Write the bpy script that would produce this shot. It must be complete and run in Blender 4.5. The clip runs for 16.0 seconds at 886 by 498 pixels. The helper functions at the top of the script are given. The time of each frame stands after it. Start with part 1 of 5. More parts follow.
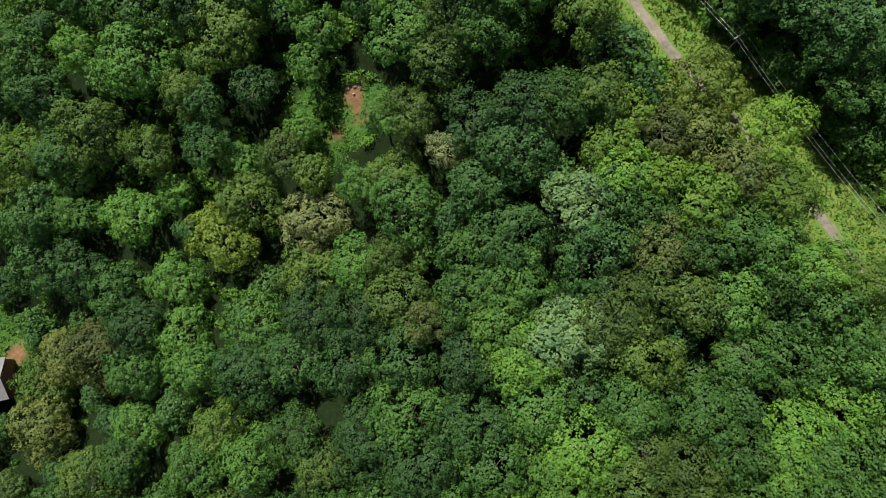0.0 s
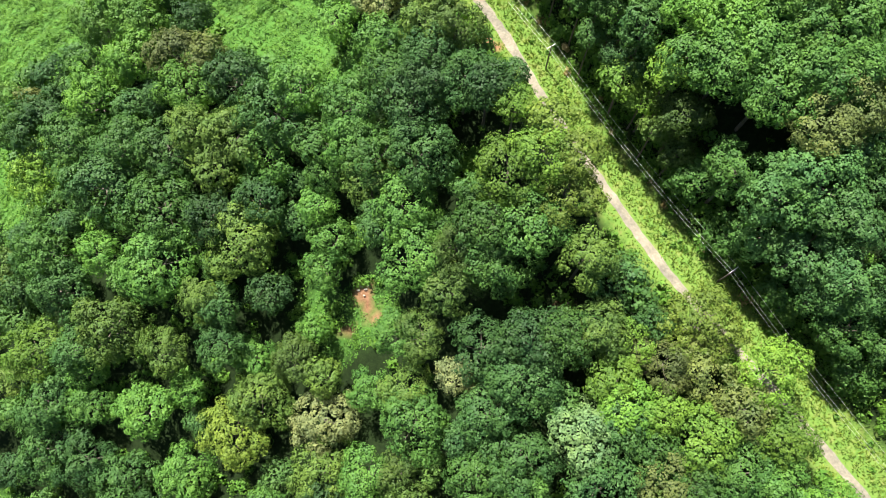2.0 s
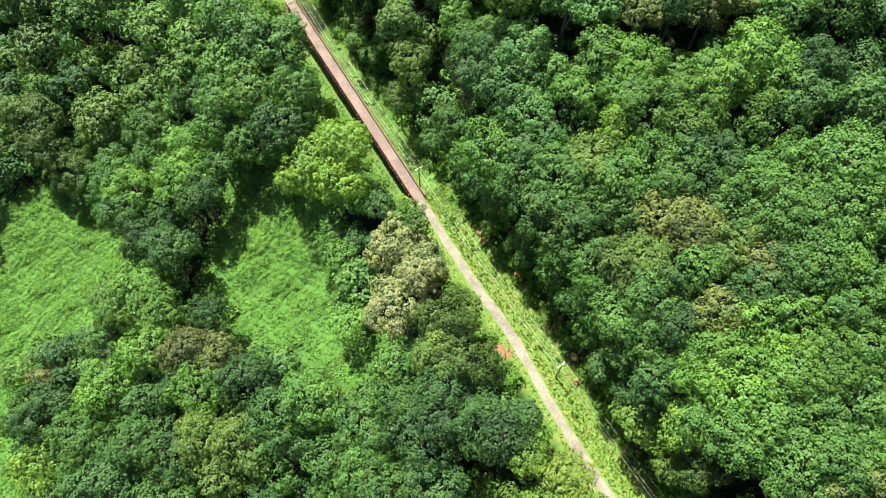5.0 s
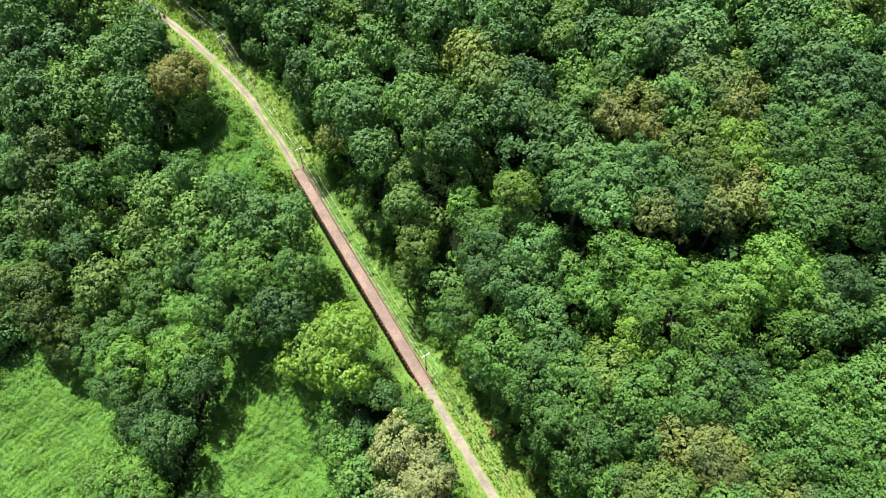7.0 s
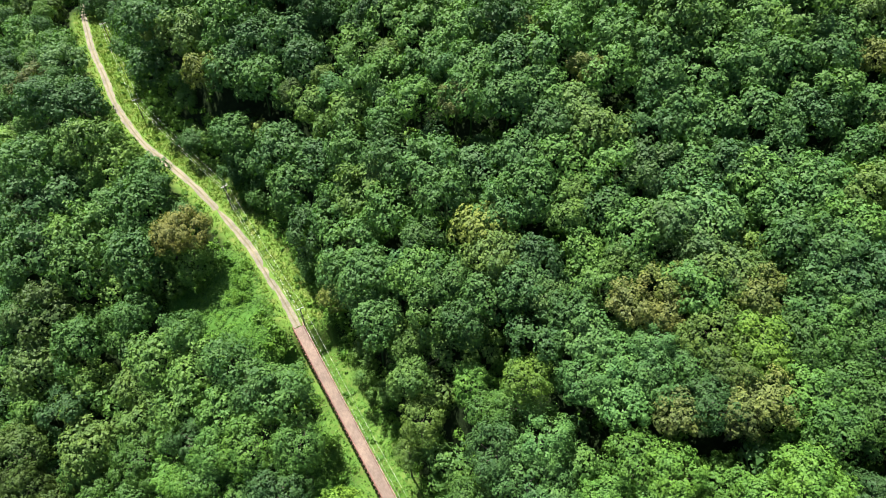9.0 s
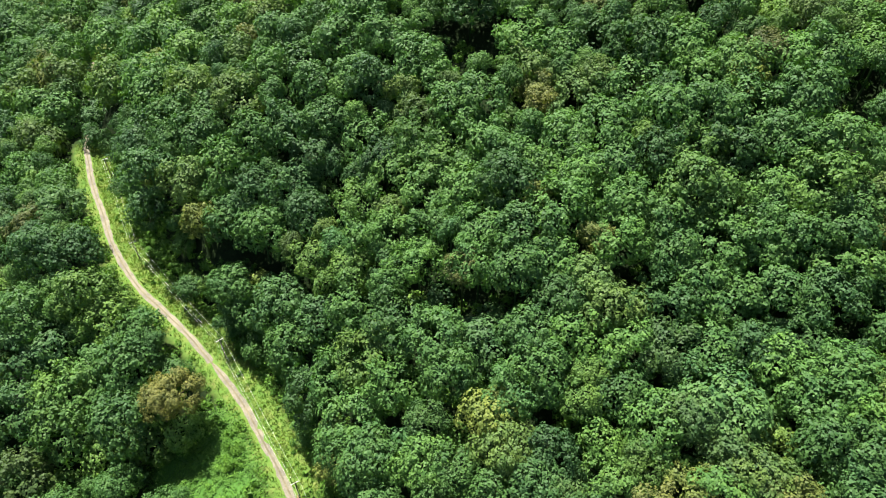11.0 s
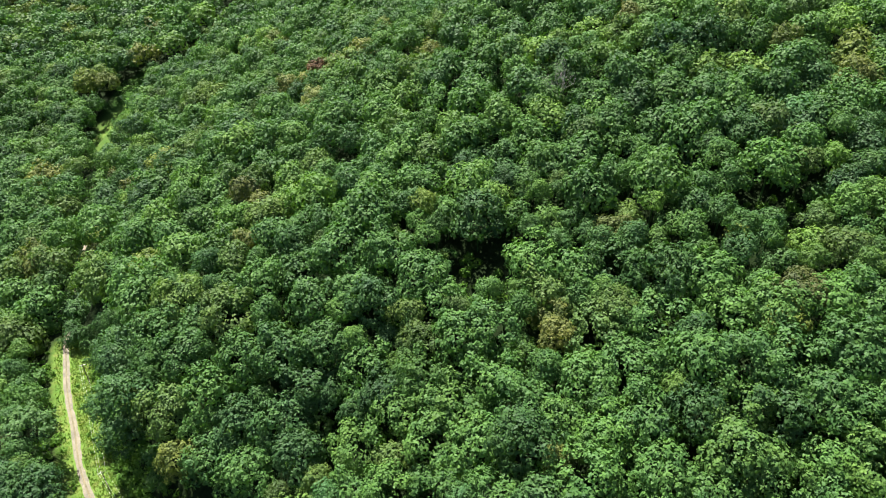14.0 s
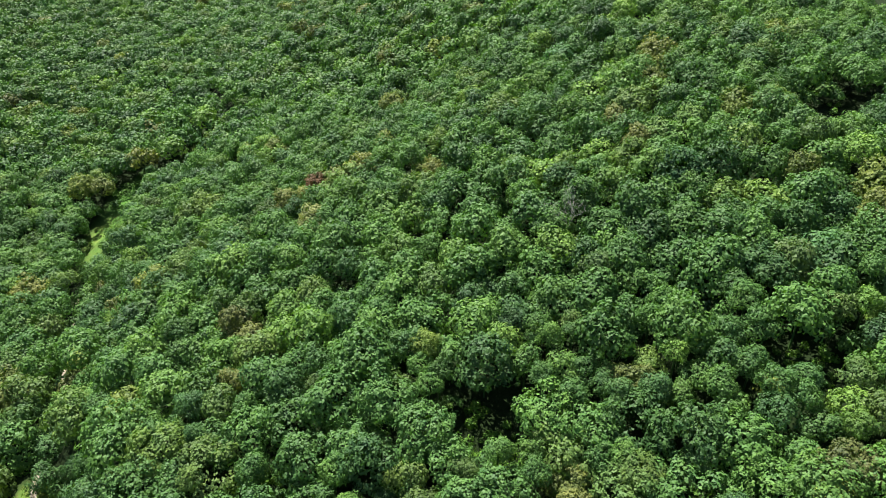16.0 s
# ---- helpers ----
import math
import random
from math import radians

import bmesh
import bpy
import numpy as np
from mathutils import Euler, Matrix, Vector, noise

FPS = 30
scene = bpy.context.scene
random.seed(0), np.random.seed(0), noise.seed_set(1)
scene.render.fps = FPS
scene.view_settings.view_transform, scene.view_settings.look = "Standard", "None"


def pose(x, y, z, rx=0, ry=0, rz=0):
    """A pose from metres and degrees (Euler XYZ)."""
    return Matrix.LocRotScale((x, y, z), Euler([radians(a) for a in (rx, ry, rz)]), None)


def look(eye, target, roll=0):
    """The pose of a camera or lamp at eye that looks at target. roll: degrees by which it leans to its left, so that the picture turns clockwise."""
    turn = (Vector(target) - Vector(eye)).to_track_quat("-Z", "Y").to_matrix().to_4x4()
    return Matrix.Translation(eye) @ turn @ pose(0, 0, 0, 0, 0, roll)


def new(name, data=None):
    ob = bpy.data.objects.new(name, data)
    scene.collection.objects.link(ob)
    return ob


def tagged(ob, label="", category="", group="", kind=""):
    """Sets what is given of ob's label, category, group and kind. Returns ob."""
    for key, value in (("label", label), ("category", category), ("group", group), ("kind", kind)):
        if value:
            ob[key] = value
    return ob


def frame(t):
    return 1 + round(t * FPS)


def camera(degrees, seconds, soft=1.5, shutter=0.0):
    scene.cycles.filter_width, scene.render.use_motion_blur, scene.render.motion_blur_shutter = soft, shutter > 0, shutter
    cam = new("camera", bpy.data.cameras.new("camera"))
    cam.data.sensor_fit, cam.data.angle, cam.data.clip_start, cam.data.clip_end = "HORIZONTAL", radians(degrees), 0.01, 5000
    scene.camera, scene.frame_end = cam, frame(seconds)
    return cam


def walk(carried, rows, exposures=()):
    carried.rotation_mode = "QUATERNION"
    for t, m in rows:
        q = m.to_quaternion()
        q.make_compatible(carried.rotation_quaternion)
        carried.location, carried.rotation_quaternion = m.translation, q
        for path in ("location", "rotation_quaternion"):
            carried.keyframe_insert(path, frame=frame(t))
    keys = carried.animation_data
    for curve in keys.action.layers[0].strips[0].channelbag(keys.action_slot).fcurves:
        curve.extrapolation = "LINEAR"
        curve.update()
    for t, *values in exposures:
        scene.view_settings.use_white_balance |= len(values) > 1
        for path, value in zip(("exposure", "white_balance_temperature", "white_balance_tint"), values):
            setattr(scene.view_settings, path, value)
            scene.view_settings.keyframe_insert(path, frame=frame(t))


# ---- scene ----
cam = camera(67.0, 16.0, 0.95)
METRES, EYE, TILT, LEAN, TURN = 200.0, 108.0, -79.0, 0.0, 0.0
ROWS = [
    (0.0, 0.0, 0.0, 0.0, -0.0, 0.0, 0.0),
    (0.5, -0.002, -0.007, 0.0347, 0.01, 1.59, -0.05),
    (1.0, -0.004, -0.0137, 0.0665, -0.02, 2.99, -0.07),
    (1.5, -0.0064, -0.0208, 0.1011, -0.04, 4.55, -0.13),
    (2.0, -0.0086, -0.028, 0.136, -0.06, 6.07, -0.17),
    (2.5, -0.011, -0.035, 0.1707, -0.09, 7.59, -0.2),
    (3.0, -0.013, -0.0422, 0.205, -0.06, 9.18, -0.23),
    (3.5, -0.0148, -0.0484, 0.2362, -0.05, 10.66, -0.29),
    (4.0, -0.017, -0.0556, 0.2708, -0.06, 12.29, -0.31),
    (4.5, -0.0195, -0.0626, 0.3046, -0.11, 13.96, -0.33),
    (5.0, -0.0213, -0.0679, 0.3381, -0.12, 15.58, -0.34),
    (7.5, -0.0307, -0.0885, 0.4969, 0.01, 23.59, -0.41),
    (8.0, -0.0327, -0.0949, 0.526, 0.0, 25.26, -0.42),
    (8.5, -0.0347, -0.1007, 0.5518, -0.02, 26.79, -0.41),
    (11.0, -0.0456, -0.1336, 0.6936, -0.17, 34.6, -0.48),
    (11.5, -0.0478, -0.1396, 0.7231, -0.22, 36.25, -0.52),
    (12.0, -0.05, -0.1455, 0.7526, -0.27, 37.9, -0.56),
    (12.5, -0.0521, -0.1517, 0.7822, -0.32, 39.56, -0.59),
    (13.0, -0.0542, -0.1568, 0.8084, -0.38, 41.11, -0.59),
    (13.5, -0.0561, -0.1631, 0.8371, -0.4, 42.74, -0.59),
    (14.0, -0.0582, -0.169, 0.8654, -0.44, 44.38, -0.61),
    (14.5, -0.0596, -0.1753, 0.8942, -0.44, 45.99, -0.62),
    (15.0, -0.0617, -0.1813, 0.9231, -0.47, 47.62, -0.61),
    (15.5, -0.0636, -0.1863, 0.9495, -0.5, 49.11, -0.62),
    (16.0, -0.0657, -0.1919, 0.9786, -0.54, 50.74, -0.63),
]
walk(cam, [(t, pose(0, 0, EYE, TILT, LEAN, TURN) @ pose(METRES * x, METRES * y, METRES * z, 90 + pitch, roll, yaw)) for t, x, y, z, yaw, pitch, roll in ROWS],
     [(0.0, 0.70), (1.0, 1.34), (2.0, 1.86), (3.5, 1.98), (5.0, 1.92), (8.0, 1.78), (16.0, 1.78)])

# ---- world and sun ----
SUN_FROM = Vector((-0.30, 0.48, 1.0)).normalized()
world = bpy.data.worlds.new("sky")
scene.world = world
world.use_nodes = True
wn = world.node_tree.nodes
sky = wn.new("ShaderNodeTexSky")
sky.sky_type, sky.sun_disc = "NISHITA", False
sky.sun_elevation = math.asin(SUN_FROM.z)
sky.sun_rotation = math.atan2(SUN_FROM.x, SUN_FROM.y)
sky.air_density, sky.dust_density = 1.0, 1.5
wn["Background"].inputs["Strength"].default_value = 0.052
world.node_tree.links.new(sky.outputs["Color"], wn["Background"].inputs["Color"])
sun = new("sun", bpy.data.lights.new("sun", "SUN"))
sun.data.energy, sun.data.angle, sun.data.color = 5.0, radians(0.6), (1.0, 0.985, 0.91)
sun.matrix_world = look((0, 0, 300), Vector((0, 0, 300)) - SUN_FROM)


# ---- materials ----
def material(name, rough=0.6):
    m = bpy.data.materials.new(name)
    m.use_nodes = True
    b = m.node_tree.nodes["Principled BSDF"]
    b.inputs["Roughness"].default_value = rough
    return m, m.node_tree.nodes, m.node_tree.links, b


def ramp(nodes, stops):
    r = nodes.new("ShaderNodeValToRGB")
    while len(r.color_ramp.elements) < len(stops):
        r.color_ramp.elements.new(0.5)
    for e, (p, col) in zip(r.color_ramp.elements, stops):
        e.position, e.color = p, (*col, 1)
    return r


def noise_node(nodes, links, scale, detail=3.0, rough=0.55):
    g = nodes.new("ShaderNodeNewGeometry")
    n = nodes.new("ShaderNodeTexNoise")
    n.inputs["Scale"].default_value, n.inputs["Detail"].default_value, n.inputs["Roughness"].default_value = scale, detail, rough
    links.new(g.outputs["Position"], n.inputs["Vector"])
    return n


def mix(nodes, links, a, b, fac, mode="MIX"):
    m = nodes.new("ShaderNodeMix")
    m.data_type, m.blend_type = "RGBA", mode
    for sock, v in ((m.inputs[6], a), (m.inputs[7], b), (m.inputs[0], fac)):
        if isinstance(v, (tuple, float, int)):
            sock.default_value = (*v, 1) if isinstance(v, tuple) else v
        else:
            links.new(v, sock)
    return m.outputs[2]


def leaf_material(name, base, spread=0.35, warm=0.25, through_leaf=0.26, mixed=False, vary=0.46):
    """Foliage: tone shifts from tree to tree, over the crown and from leaf to leaf; some light passes through."""
    m, n, l, b = material(name, 0.6)
    b.inputs["Specular IOR Level"].default_value = 0.2
    info = n.new("ShaderNodeObjectInfo")
    geo = n.new("ShaderNodeNewGeometry")
    dark = tuple(v * (1 - spread) for v in base)
    lit = (base[0] * (1 + spread * 1.15), base[1] * (1 + spread), base[2] * (1 + spread * 0.6))
    tree = ramp(n, [(0.0, dark), (0.5, base), (1.0, lit)])
    if mixed:
        tree = ramp(n, [(0.0, (0.040, 0.100, 0.035)), (0.2, (0.055, 0.133, 0.037)), (0.45, (0.068, 0.153, 0.040)), (0.6, (0.089, 0.175, 0.041)), (0.72, (0.073, 0.129, 0.036)), (0.84, (0.054, 0.141, 0.054)), (0.93, (0.116, 0.171, 0.038)), (1.0, (0.095, 0.120, 0.040))])
        one = n.new("ShaderNodeAttribute")
        one.attribute_name = "tone"
        l.new(one.outputs["Fac"], tree.inputs["Fac"])
        two = n.new("ShaderNodeAttribute")
        two.attribute_name = "shade"
        shade = ramp(n, [(0.0, (0.66, 0.68, 0.72)), (0.5, (1.0, 1.0, 1.0)), (1.0, (1.38, 1.30, 1.12))])
        l.new(two.outputs["Fac"], shade.inputs["Fac"])
    else:
        l.new(info.outputs["Random"], tree.inputs["Fac"])
    leaf = ramp(n, [(0.0, (1 - 0.45 * vary, 1 - 0.42 * vary, 1 - 0.4 * vary)), (0.6, (1.0, 1.0, 1.0)), (1.0, (1 + 0.5 * vary, 1 + 0.4 * vary, 1 + 0.25 * vary))])
    l.new(geo.outputs["Random Per Island"], leaf.inputs["Fac"])
    col = mix(n, l, tree.outputs["Color"], leaf.outputs["Color"], 1.0, "MULTIPLY")
    if mixed:
        col = mix(n, l, col, shade.outputs["Color"], 1.0, "MULTIPLY")
    patch = noise_node(n, l, 0.28, 3.0)
    tone = ramp(n, [(0.3, (0.74, 0.78, 0.74)), (0.7, (1.0 + warm, 1.08, 0.8))])
    l.new(patch.outputs["Fac"], tone.inputs["Fac"])
    col = mix(n, l, col, tone.outputs["Color"], 1.0, "MULTIPLY")
    l.new(col, b.inputs["Base Color"])
    t = n.new("ShaderNodeBsdfTranslucent")
    yellow = mix(n, l, col, (1.05, 1.3, 0.4), 1.0, "MULTIPLY")
    l.new(yellow, t.inputs["Color"])
    s = n.new("ShaderNodeMixShader")
    s.inputs["Fac"].default_value = through_leaf
    l.new(b.outputs["BSDF"], s.inputs[1])
    l.new(t.outputs["BSDF"], s.inputs[2])
    l.new(s.outputs["Shader"], n["Material Output"].inputs["Surface"])
    return m


def plain(name, stops, scale, rough=0.75, bump=0.0, detail=5.0, metal=0.0):
    """A matt surface whose tone follows noise at two scales."""
    m, n, l, b = material(name, rough)
    b.inputs["Metallic"].default_value = metal
    b.inputs["Specular IOR Level"].default_value = 0.5 if rough < 0.6 else 0.2
    a = noise_node(n, l, scale, detail, 0.65)
    r = ramp(n, stops)
    l.new(a.outputs["Fac"], r.inputs["Fac"])
    c = noise_node(n, l, scale * 0.13, 2.0)
    tone = ramp(n, [(0.3, (0.75, 0.76, 0.78)), (0.7, (1.15, 1.13, 1.1))])
    l.new(c.outputs["Fac"], tone.inputs["Fac"])
    l.new(mix(n, l, r.outputs["Color"], tone.outputs["Color"], 1.0, "MULTIPLY"), b.inputs["Base Color"])
    if bump:
        k = n.new("ShaderNodeBump")
        k.inputs["Strength"].default_value, k.inputs["Distance"].default_value = 0.7, bump
        l.new(a.outputs["Fac"], k.inputs["Height"])
        l.new(k.outputs["Normal"], b.inputs["Normal"])
    return m


LEAF = {
    "g": leaf_material("leaf_mid_green", (0.053, 0.131, 0.030)),
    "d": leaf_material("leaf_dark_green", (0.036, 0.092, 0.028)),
    "o": leaf_material("leaf_olive", (0.065, 0.121, 0.028)),
    "b": leaf_material("leaf_browning", (0.088, 0.122, 0.040)),
    "v": leaf_material("leaf_vine", (0.066, 0.160, 0.034)),
    "l": leaf_material("leaf_light", (0.094, 0.186, 0.030)),
    "t": leaf_material("leaf_blue_green", (0.056, 0.138, 0.043)),
    "w": leaf_material("leaf_silvery", (0.118, 0.212, 0.092), 0.15),
    "h": leaf_material("leaf_fresh", (0.072, 0.168, 0.030)),
    "p": leaf_material("leaf_cream", (0.175, 0.215, 0.098), 0.15),
    "y": leaf_material("leaf_yellow", (0.104, 0.164, 0.030)),
    "n": leaf_material("leaf_orange", (0.150, 0.165, 0.050), 0.2),
    "r": leaf_material("leaf_rust", (0.173, 0.102, 0.057)),
}
WOODS = leaf_material("leaf_woods", (0.064, 0.138, 0.043), 0.45, mixed=True)
BARK = plain("bark", [(0.3, (0.06, 0.048, 0.036)), (0.7, (0.16, 0.135, 0.11))], 6.0, 0.9, 0.03)
DEAD_WOOD = plain("dead_wood", [(0.3, (0.24, 0.22, 0.19)), (0.7, (0.42, 0.39, 0.35))], 5.0, 0.85, 0.02)
GRAVEL = plain("gravel", [(0.25, (0.120, 0.102, 0.075)), (0.55, (0.186, 0.162, 0.124)), (0.8, (0.255, 0.230, 0.182))], 2.2, 0.95, 0.02)
TRAMPLED = plain("trampled_earth", [(0.3, (0.10, 0.085, 0.05)), (0.55, (0.16, 0.135, 0.085)), (0.8, (0.17, 0.17, 0.08))], 1.8, 0.95, 0.02)
PLANK = plain("deck_plank", [(0.25, (0.125, 0.088, 0.070)), (0.6, (0.175, 0.127, 0.103)), (0.85, (0.23, 0.178, 0.148))], 1.6, 0.85, 0.01)
RAIL_WOOD = plain("weathered_timber", [(0.3, (0.10, 0.055, 0.042)), (0.7, (0.22, 0.12, 0.09))], 3.0, 0.85, 0.01)
CLAY = plain("red_clay", [(0.3, (0.13, 0.06, 0.035)), (0.6, (0.22, 0.105, 0.065)), (0.85, (0.28, 0.17, 0.11))], 1.3, 0.95, 0.05)
STONE = plain("pale_stone", [(0.3, (0.22, 0.18, 0.14)), (0.7, (0.40, 0.35, 0.29))], 2.5, 0.9, 0.04)
WIRE = plain("bright_wire", [(0.3, (0.40, 0.41, 0.38)), (0.7, (0.55, 0.55, 0.5))], 1.0, 0.45, 0.0, 2.0, 0.6)
POLE_WOOD = plain("pole_wood", [(0.3, (0.07, 0.055, 0.045)), (0.7, (0.15, 0.12, 0.10))], 4.0, 0.9, 0.02)
CROSSARM = plain("silvered_crossarm", [(0.3, (0.42, 0.42, 0.38)), (0.7, (0.6, 0.6, 0.55))], 4.0, 0.8)
ROOF = plain("pale_roof", [(0.3, (0.150, 0.136, 0.134)), (0.7, (0.215, 0.200, 0.198))], 1.5, 0.5, 0.01)
BRICKWORK = plain("red_wall", [(0.3, (0.20, 0.09, 0.07)), (0.7, (0.32, 0.16, 0.12))], 3.0, 0.9, 0.02)
GLASS = plain("dark_glass", [(0.3, (0.02, 0.025, 0.03)), (0.7, (0.04, 0.045, 0.05))], 1.0, 0.1)
GRASS_BLADE = leaf_material("grass_blade", (0.098, 0.165, 0.030), 0.3, 0.35)
VINE_LEAF = leaf_material("vine_leaf", (0.080, 0.188, 0.028), 0.2, 0.2, vary=0.4)
SCRUB_LEAF = leaf_material("scrub_leaf", (0.070, 0.165, 0.026), 0.3, 0.3)
DRY_BRUSH = leaf_material("dry_brush_leaf", (0.22, 0.19, 0.09), 0.3, 0.3)

# ---- the lie of the land ----
RELIEF = [47.6, 104.0, -31.9, -22.0, 53.6, 40.3, 4.0, 80.0, -14.4, 12.6, 42.0, -48.2, 4.6, -46.9, -52.1, 18.9, 5.0, -0.0, -7.6, 33.3, -8.8, -3.1, 43.4, 3.3, 2.6, -37.3, 1.3, 13.4]
DEGREE = 6
# knolls and hollows: middle, reach and height
KNOLLS = [(-90, 315, 45, 13.9), (-75, 75, 30, 8.0), (15, 90, 30, 4.9), (-135, 255, 45, 11.6), (-90, 390, 45, 9.5), (60, 0, 30, -10.4), (-30, 45, 30, -9.2), (-30, 135, 30, -9.1), (60, 225, 30, -7.2), (45, 45, 30, -7.4), (-30, 330, 30, 6.0), (-225, 465, 30, -6.2), (30, 300, 30, -4.5), (-45, 240, 30, -6.3), (-90, 165, 30, -7.6), (-90, 0, 30, -11.5), (0, 240, 30, 4.1), (-30, 15, 30, -5.6), (-150, 465, 30, 4.5), (-120, 375, 30, 5.1), (-30, 520, 45, -10.0), (-85, 590, 45, -9.0)]
TRAIL_PLAN = [(95.8, -14.6), (78.1, 9.4), (68.7, 22.7), (55.1, 40.9), (41.3, 58.6), (31.9, 73.8), (20.8, 92.5), (11.0, 111.7), (2.2, 125.2), (-9.7, 145.1), (-46.1, 205.5), (-55.3, 219.3), (-65.1, 232.9), (-82.3, 250.9), (-93.4, 260.9)]
TRAIL_PLAN += [(-104.3, 270.6), (-117.1, 286.7), (-125.3, 300.9), (-133.0, 313.6), (-139.3, 326.2), (-147.8, 346.1), (-159.0, 384.1), (-173.2, 424.2), (-186.4, 459.4), (-194.7, 491.5), (-199.4, 508.7), (-189.7, 528.6), (-171.3, 549.2), (-166.5, 590.7)]
BRIDGE_A, BRIDGE_B = Vector((-9.7, 145.1, -2.5)), Vector((-46.1, 205.5, 0.5))


def smooth_line(plan, step):
    """Points every step metres along a rounded line through the plan."""
    p = [Vector(q) for q in plan]
    fine = []
    for i in range(len(p) - 1):
        a, b, c, d = p[max(i - 1, 0)], p[i], p[i + 1], p[min(i + 2, len(p) - 1)]
        for k in range(24):
            s = k / 24
            fine.append(0.5 * (2 * b + (c - a) * s + (2 * a - 5 * b + 4 * c - d) * s * s + (3 * b - a - 3 * c + d) * s ** 3))
    fine.append(p[-1])
    out, left = [fine[0]], step
    for a, b in zip(fine, fine[1:]):
        d = (b - a).length
        while d >= left > 0:
            a = a + (b - a) * (left / d)
            out.append(a)
            d, left = (b - a).length, step
        left -= d
    return out


TRAIL = smooth_line(TRAIL_PLAN, 1.5)
TRAIL_XY = np.array([tuple(q) for q in TRAIL])


def trail_z(y):
    return np.interp(y, (-50, 110, 206, 250, 330, 500, 560), (-4.5, -4.3, 0.5, 6.0, 11.0, 18.0, 24.0))


def trail_gap(x, y):
    """Distance to the trail's middle line, and on which side (positive: uphill), and its height there."""
    x, y = np.atleast_1d(x).astype(float), np.atleast_1d(y).astype(float)
    gap, side, level = np.empty(len(x)), np.empty(len(x)), np.empty(len(x))
    for s in range(0, len(x), 4000):
        dx, dy = x[s:s + 4000, None] - TRAIL_XY[None, :, 0], y[s:s + 4000, None] - TRAIL_XY[None, :, 1]
        d = dx * dx + dy * dy
        i = d.argmin(1)
        gap[s:s + 4000] = np.sqrt(d[np.arange(len(i)), i])
        j = np.clip(i, 1, len(TRAIL_XY) - 2)
        run = TRAIL_XY[j + 1] - TRAIL_XY[j - 1]
        side[s:s + 4000] = np.sign(run[:, 1] * dx[np.arange(len(i)), i] - run[:, 0] * dy[np.arange(len(i)), i])
        level[s:s + 4000] = trail_z(TRAIL_XY[i, 1])
    return gap, side, level


def ease(v, lo, hi):
    s = np.clip((v - lo) / (hi - lo), 0, 1)
    return s * s * (3 - 2 * s)


def on_bridge(x, y):
    run = BRIDGE_B - BRIDGE_A
    s = ((x - BRIDGE_A.x) * run.x + (y - BRIDGE_A.y) * run.y) / run.length_squared
    return ease(s, -0.02, 0.10) * (1 - ease(s, 0.90, 1.02))


def lumps(x, y):
    """Gentle unevenness of the ground."""
    return (0.8 * np.sin(x * 0.31 + 1.3 * np.sin(y * 0.17)) * np.cos(y * 0.27 + np.sin(x * 0.21))
            + 0.35 * np.sin(x * 0.83 + 2.0 * np.sin(y * 0.49)) * np.cos(y * 0.91 + x * 0.2)
            + 0.18 * np.sin(x * 1.9 + y * 0.7) * np.cos(y * 2.1 - x * 0.6))


def base_z(x, y):
    """The hill and the valley without the path's bench."""
    x, y = np.atleast_1d(x).astype(float), np.atleast_1d(y).astype(float)
    u, v = np.tanh(x / 220), np.tanh((y - 280) / 380)
    z, k = np.zeros(len(x)), 0
    for i in range(DEGREE + 1):
        for j in range(DEGREE + 1 - i):
            z += RELIEF[k] * u ** i * v ** j
            k += 1
    for cx, cy, r, h in KNOLLS:
        z += h * np.exp(-((x - cx) ** 2 + (y - cy) ** 2) / r ** 2)
    return z


def ground_z(x, y):
    x, y = np.atleast_1d(x).astype(float), np.atleast_1d(y).astype(float)
    z = base_z(x, y)
    gap, side, level = trail_gap(x, y)
    wide = np.where(y > 345, 10.0, np.where(side > 0, 21.0, 13.0))
    bench = 1 - ease(gap, np.where((side > 0) & (y < 345), 7.0, 2.6), wide)
    hollow = on_bridge(x, y) * (1 - ease(gap, 6, 22))
    z = z + lumps(x, y) * (1 - bench)
    z = z + (level - z) * bench * (1 - on_bridge(x, y))
    z = z + (np.minimum(z, -7.0 + 0.4 * lumps(x, y)) - z) * hollow
    return z


def gz(x, y):
    return float(ground_z(x, y)[0])


# open ground without trees: middle and radius
OPEN = [(-120, 154, 11), (-106, 144, 13), (-115, 133, 14), (-101, 127, 9), (-118, 119, 9), (-54, 133, 8), (-44, 137, 10), (-38, 145, 7), (-61, 127, 5), (-46, 122, 9), (-33, 115, 7), (-35, 129, 6), (-23, 106, 5), (-20, 111, 4), (-55, 154, 5), (-54, 146, 8), (-117, 104, 6), (-114, 90, 8), (-107, 84, 6), (-115, 150, 14), (-99, 144, 12), (-85, 140, 8), (-55, 139, 9), (-46, 144, 8)]
OPEN += [(-57, 156, 5), (-38, 162, 8), (-33, 173, 4), (-47, 157, 6), (-68, 221, 7), (-18, 171, 3), (-13, 159, 3), (-4, 145, 3), (-26, 183, 3), (-12, 137, 3), (-70, 212, 7), (-61, 207, 6), (-79, 214, 6), (-55, 200, 4), (-52, 197, 3), (-69, 217, 5), (-59, 217, 4), (-31, 54, 3), (-25, 49, 3), (-29, 59, 3), (-110, 8, 8), (-18, 55, 5), (-186, 497, 11), (-192, 537, 9)]
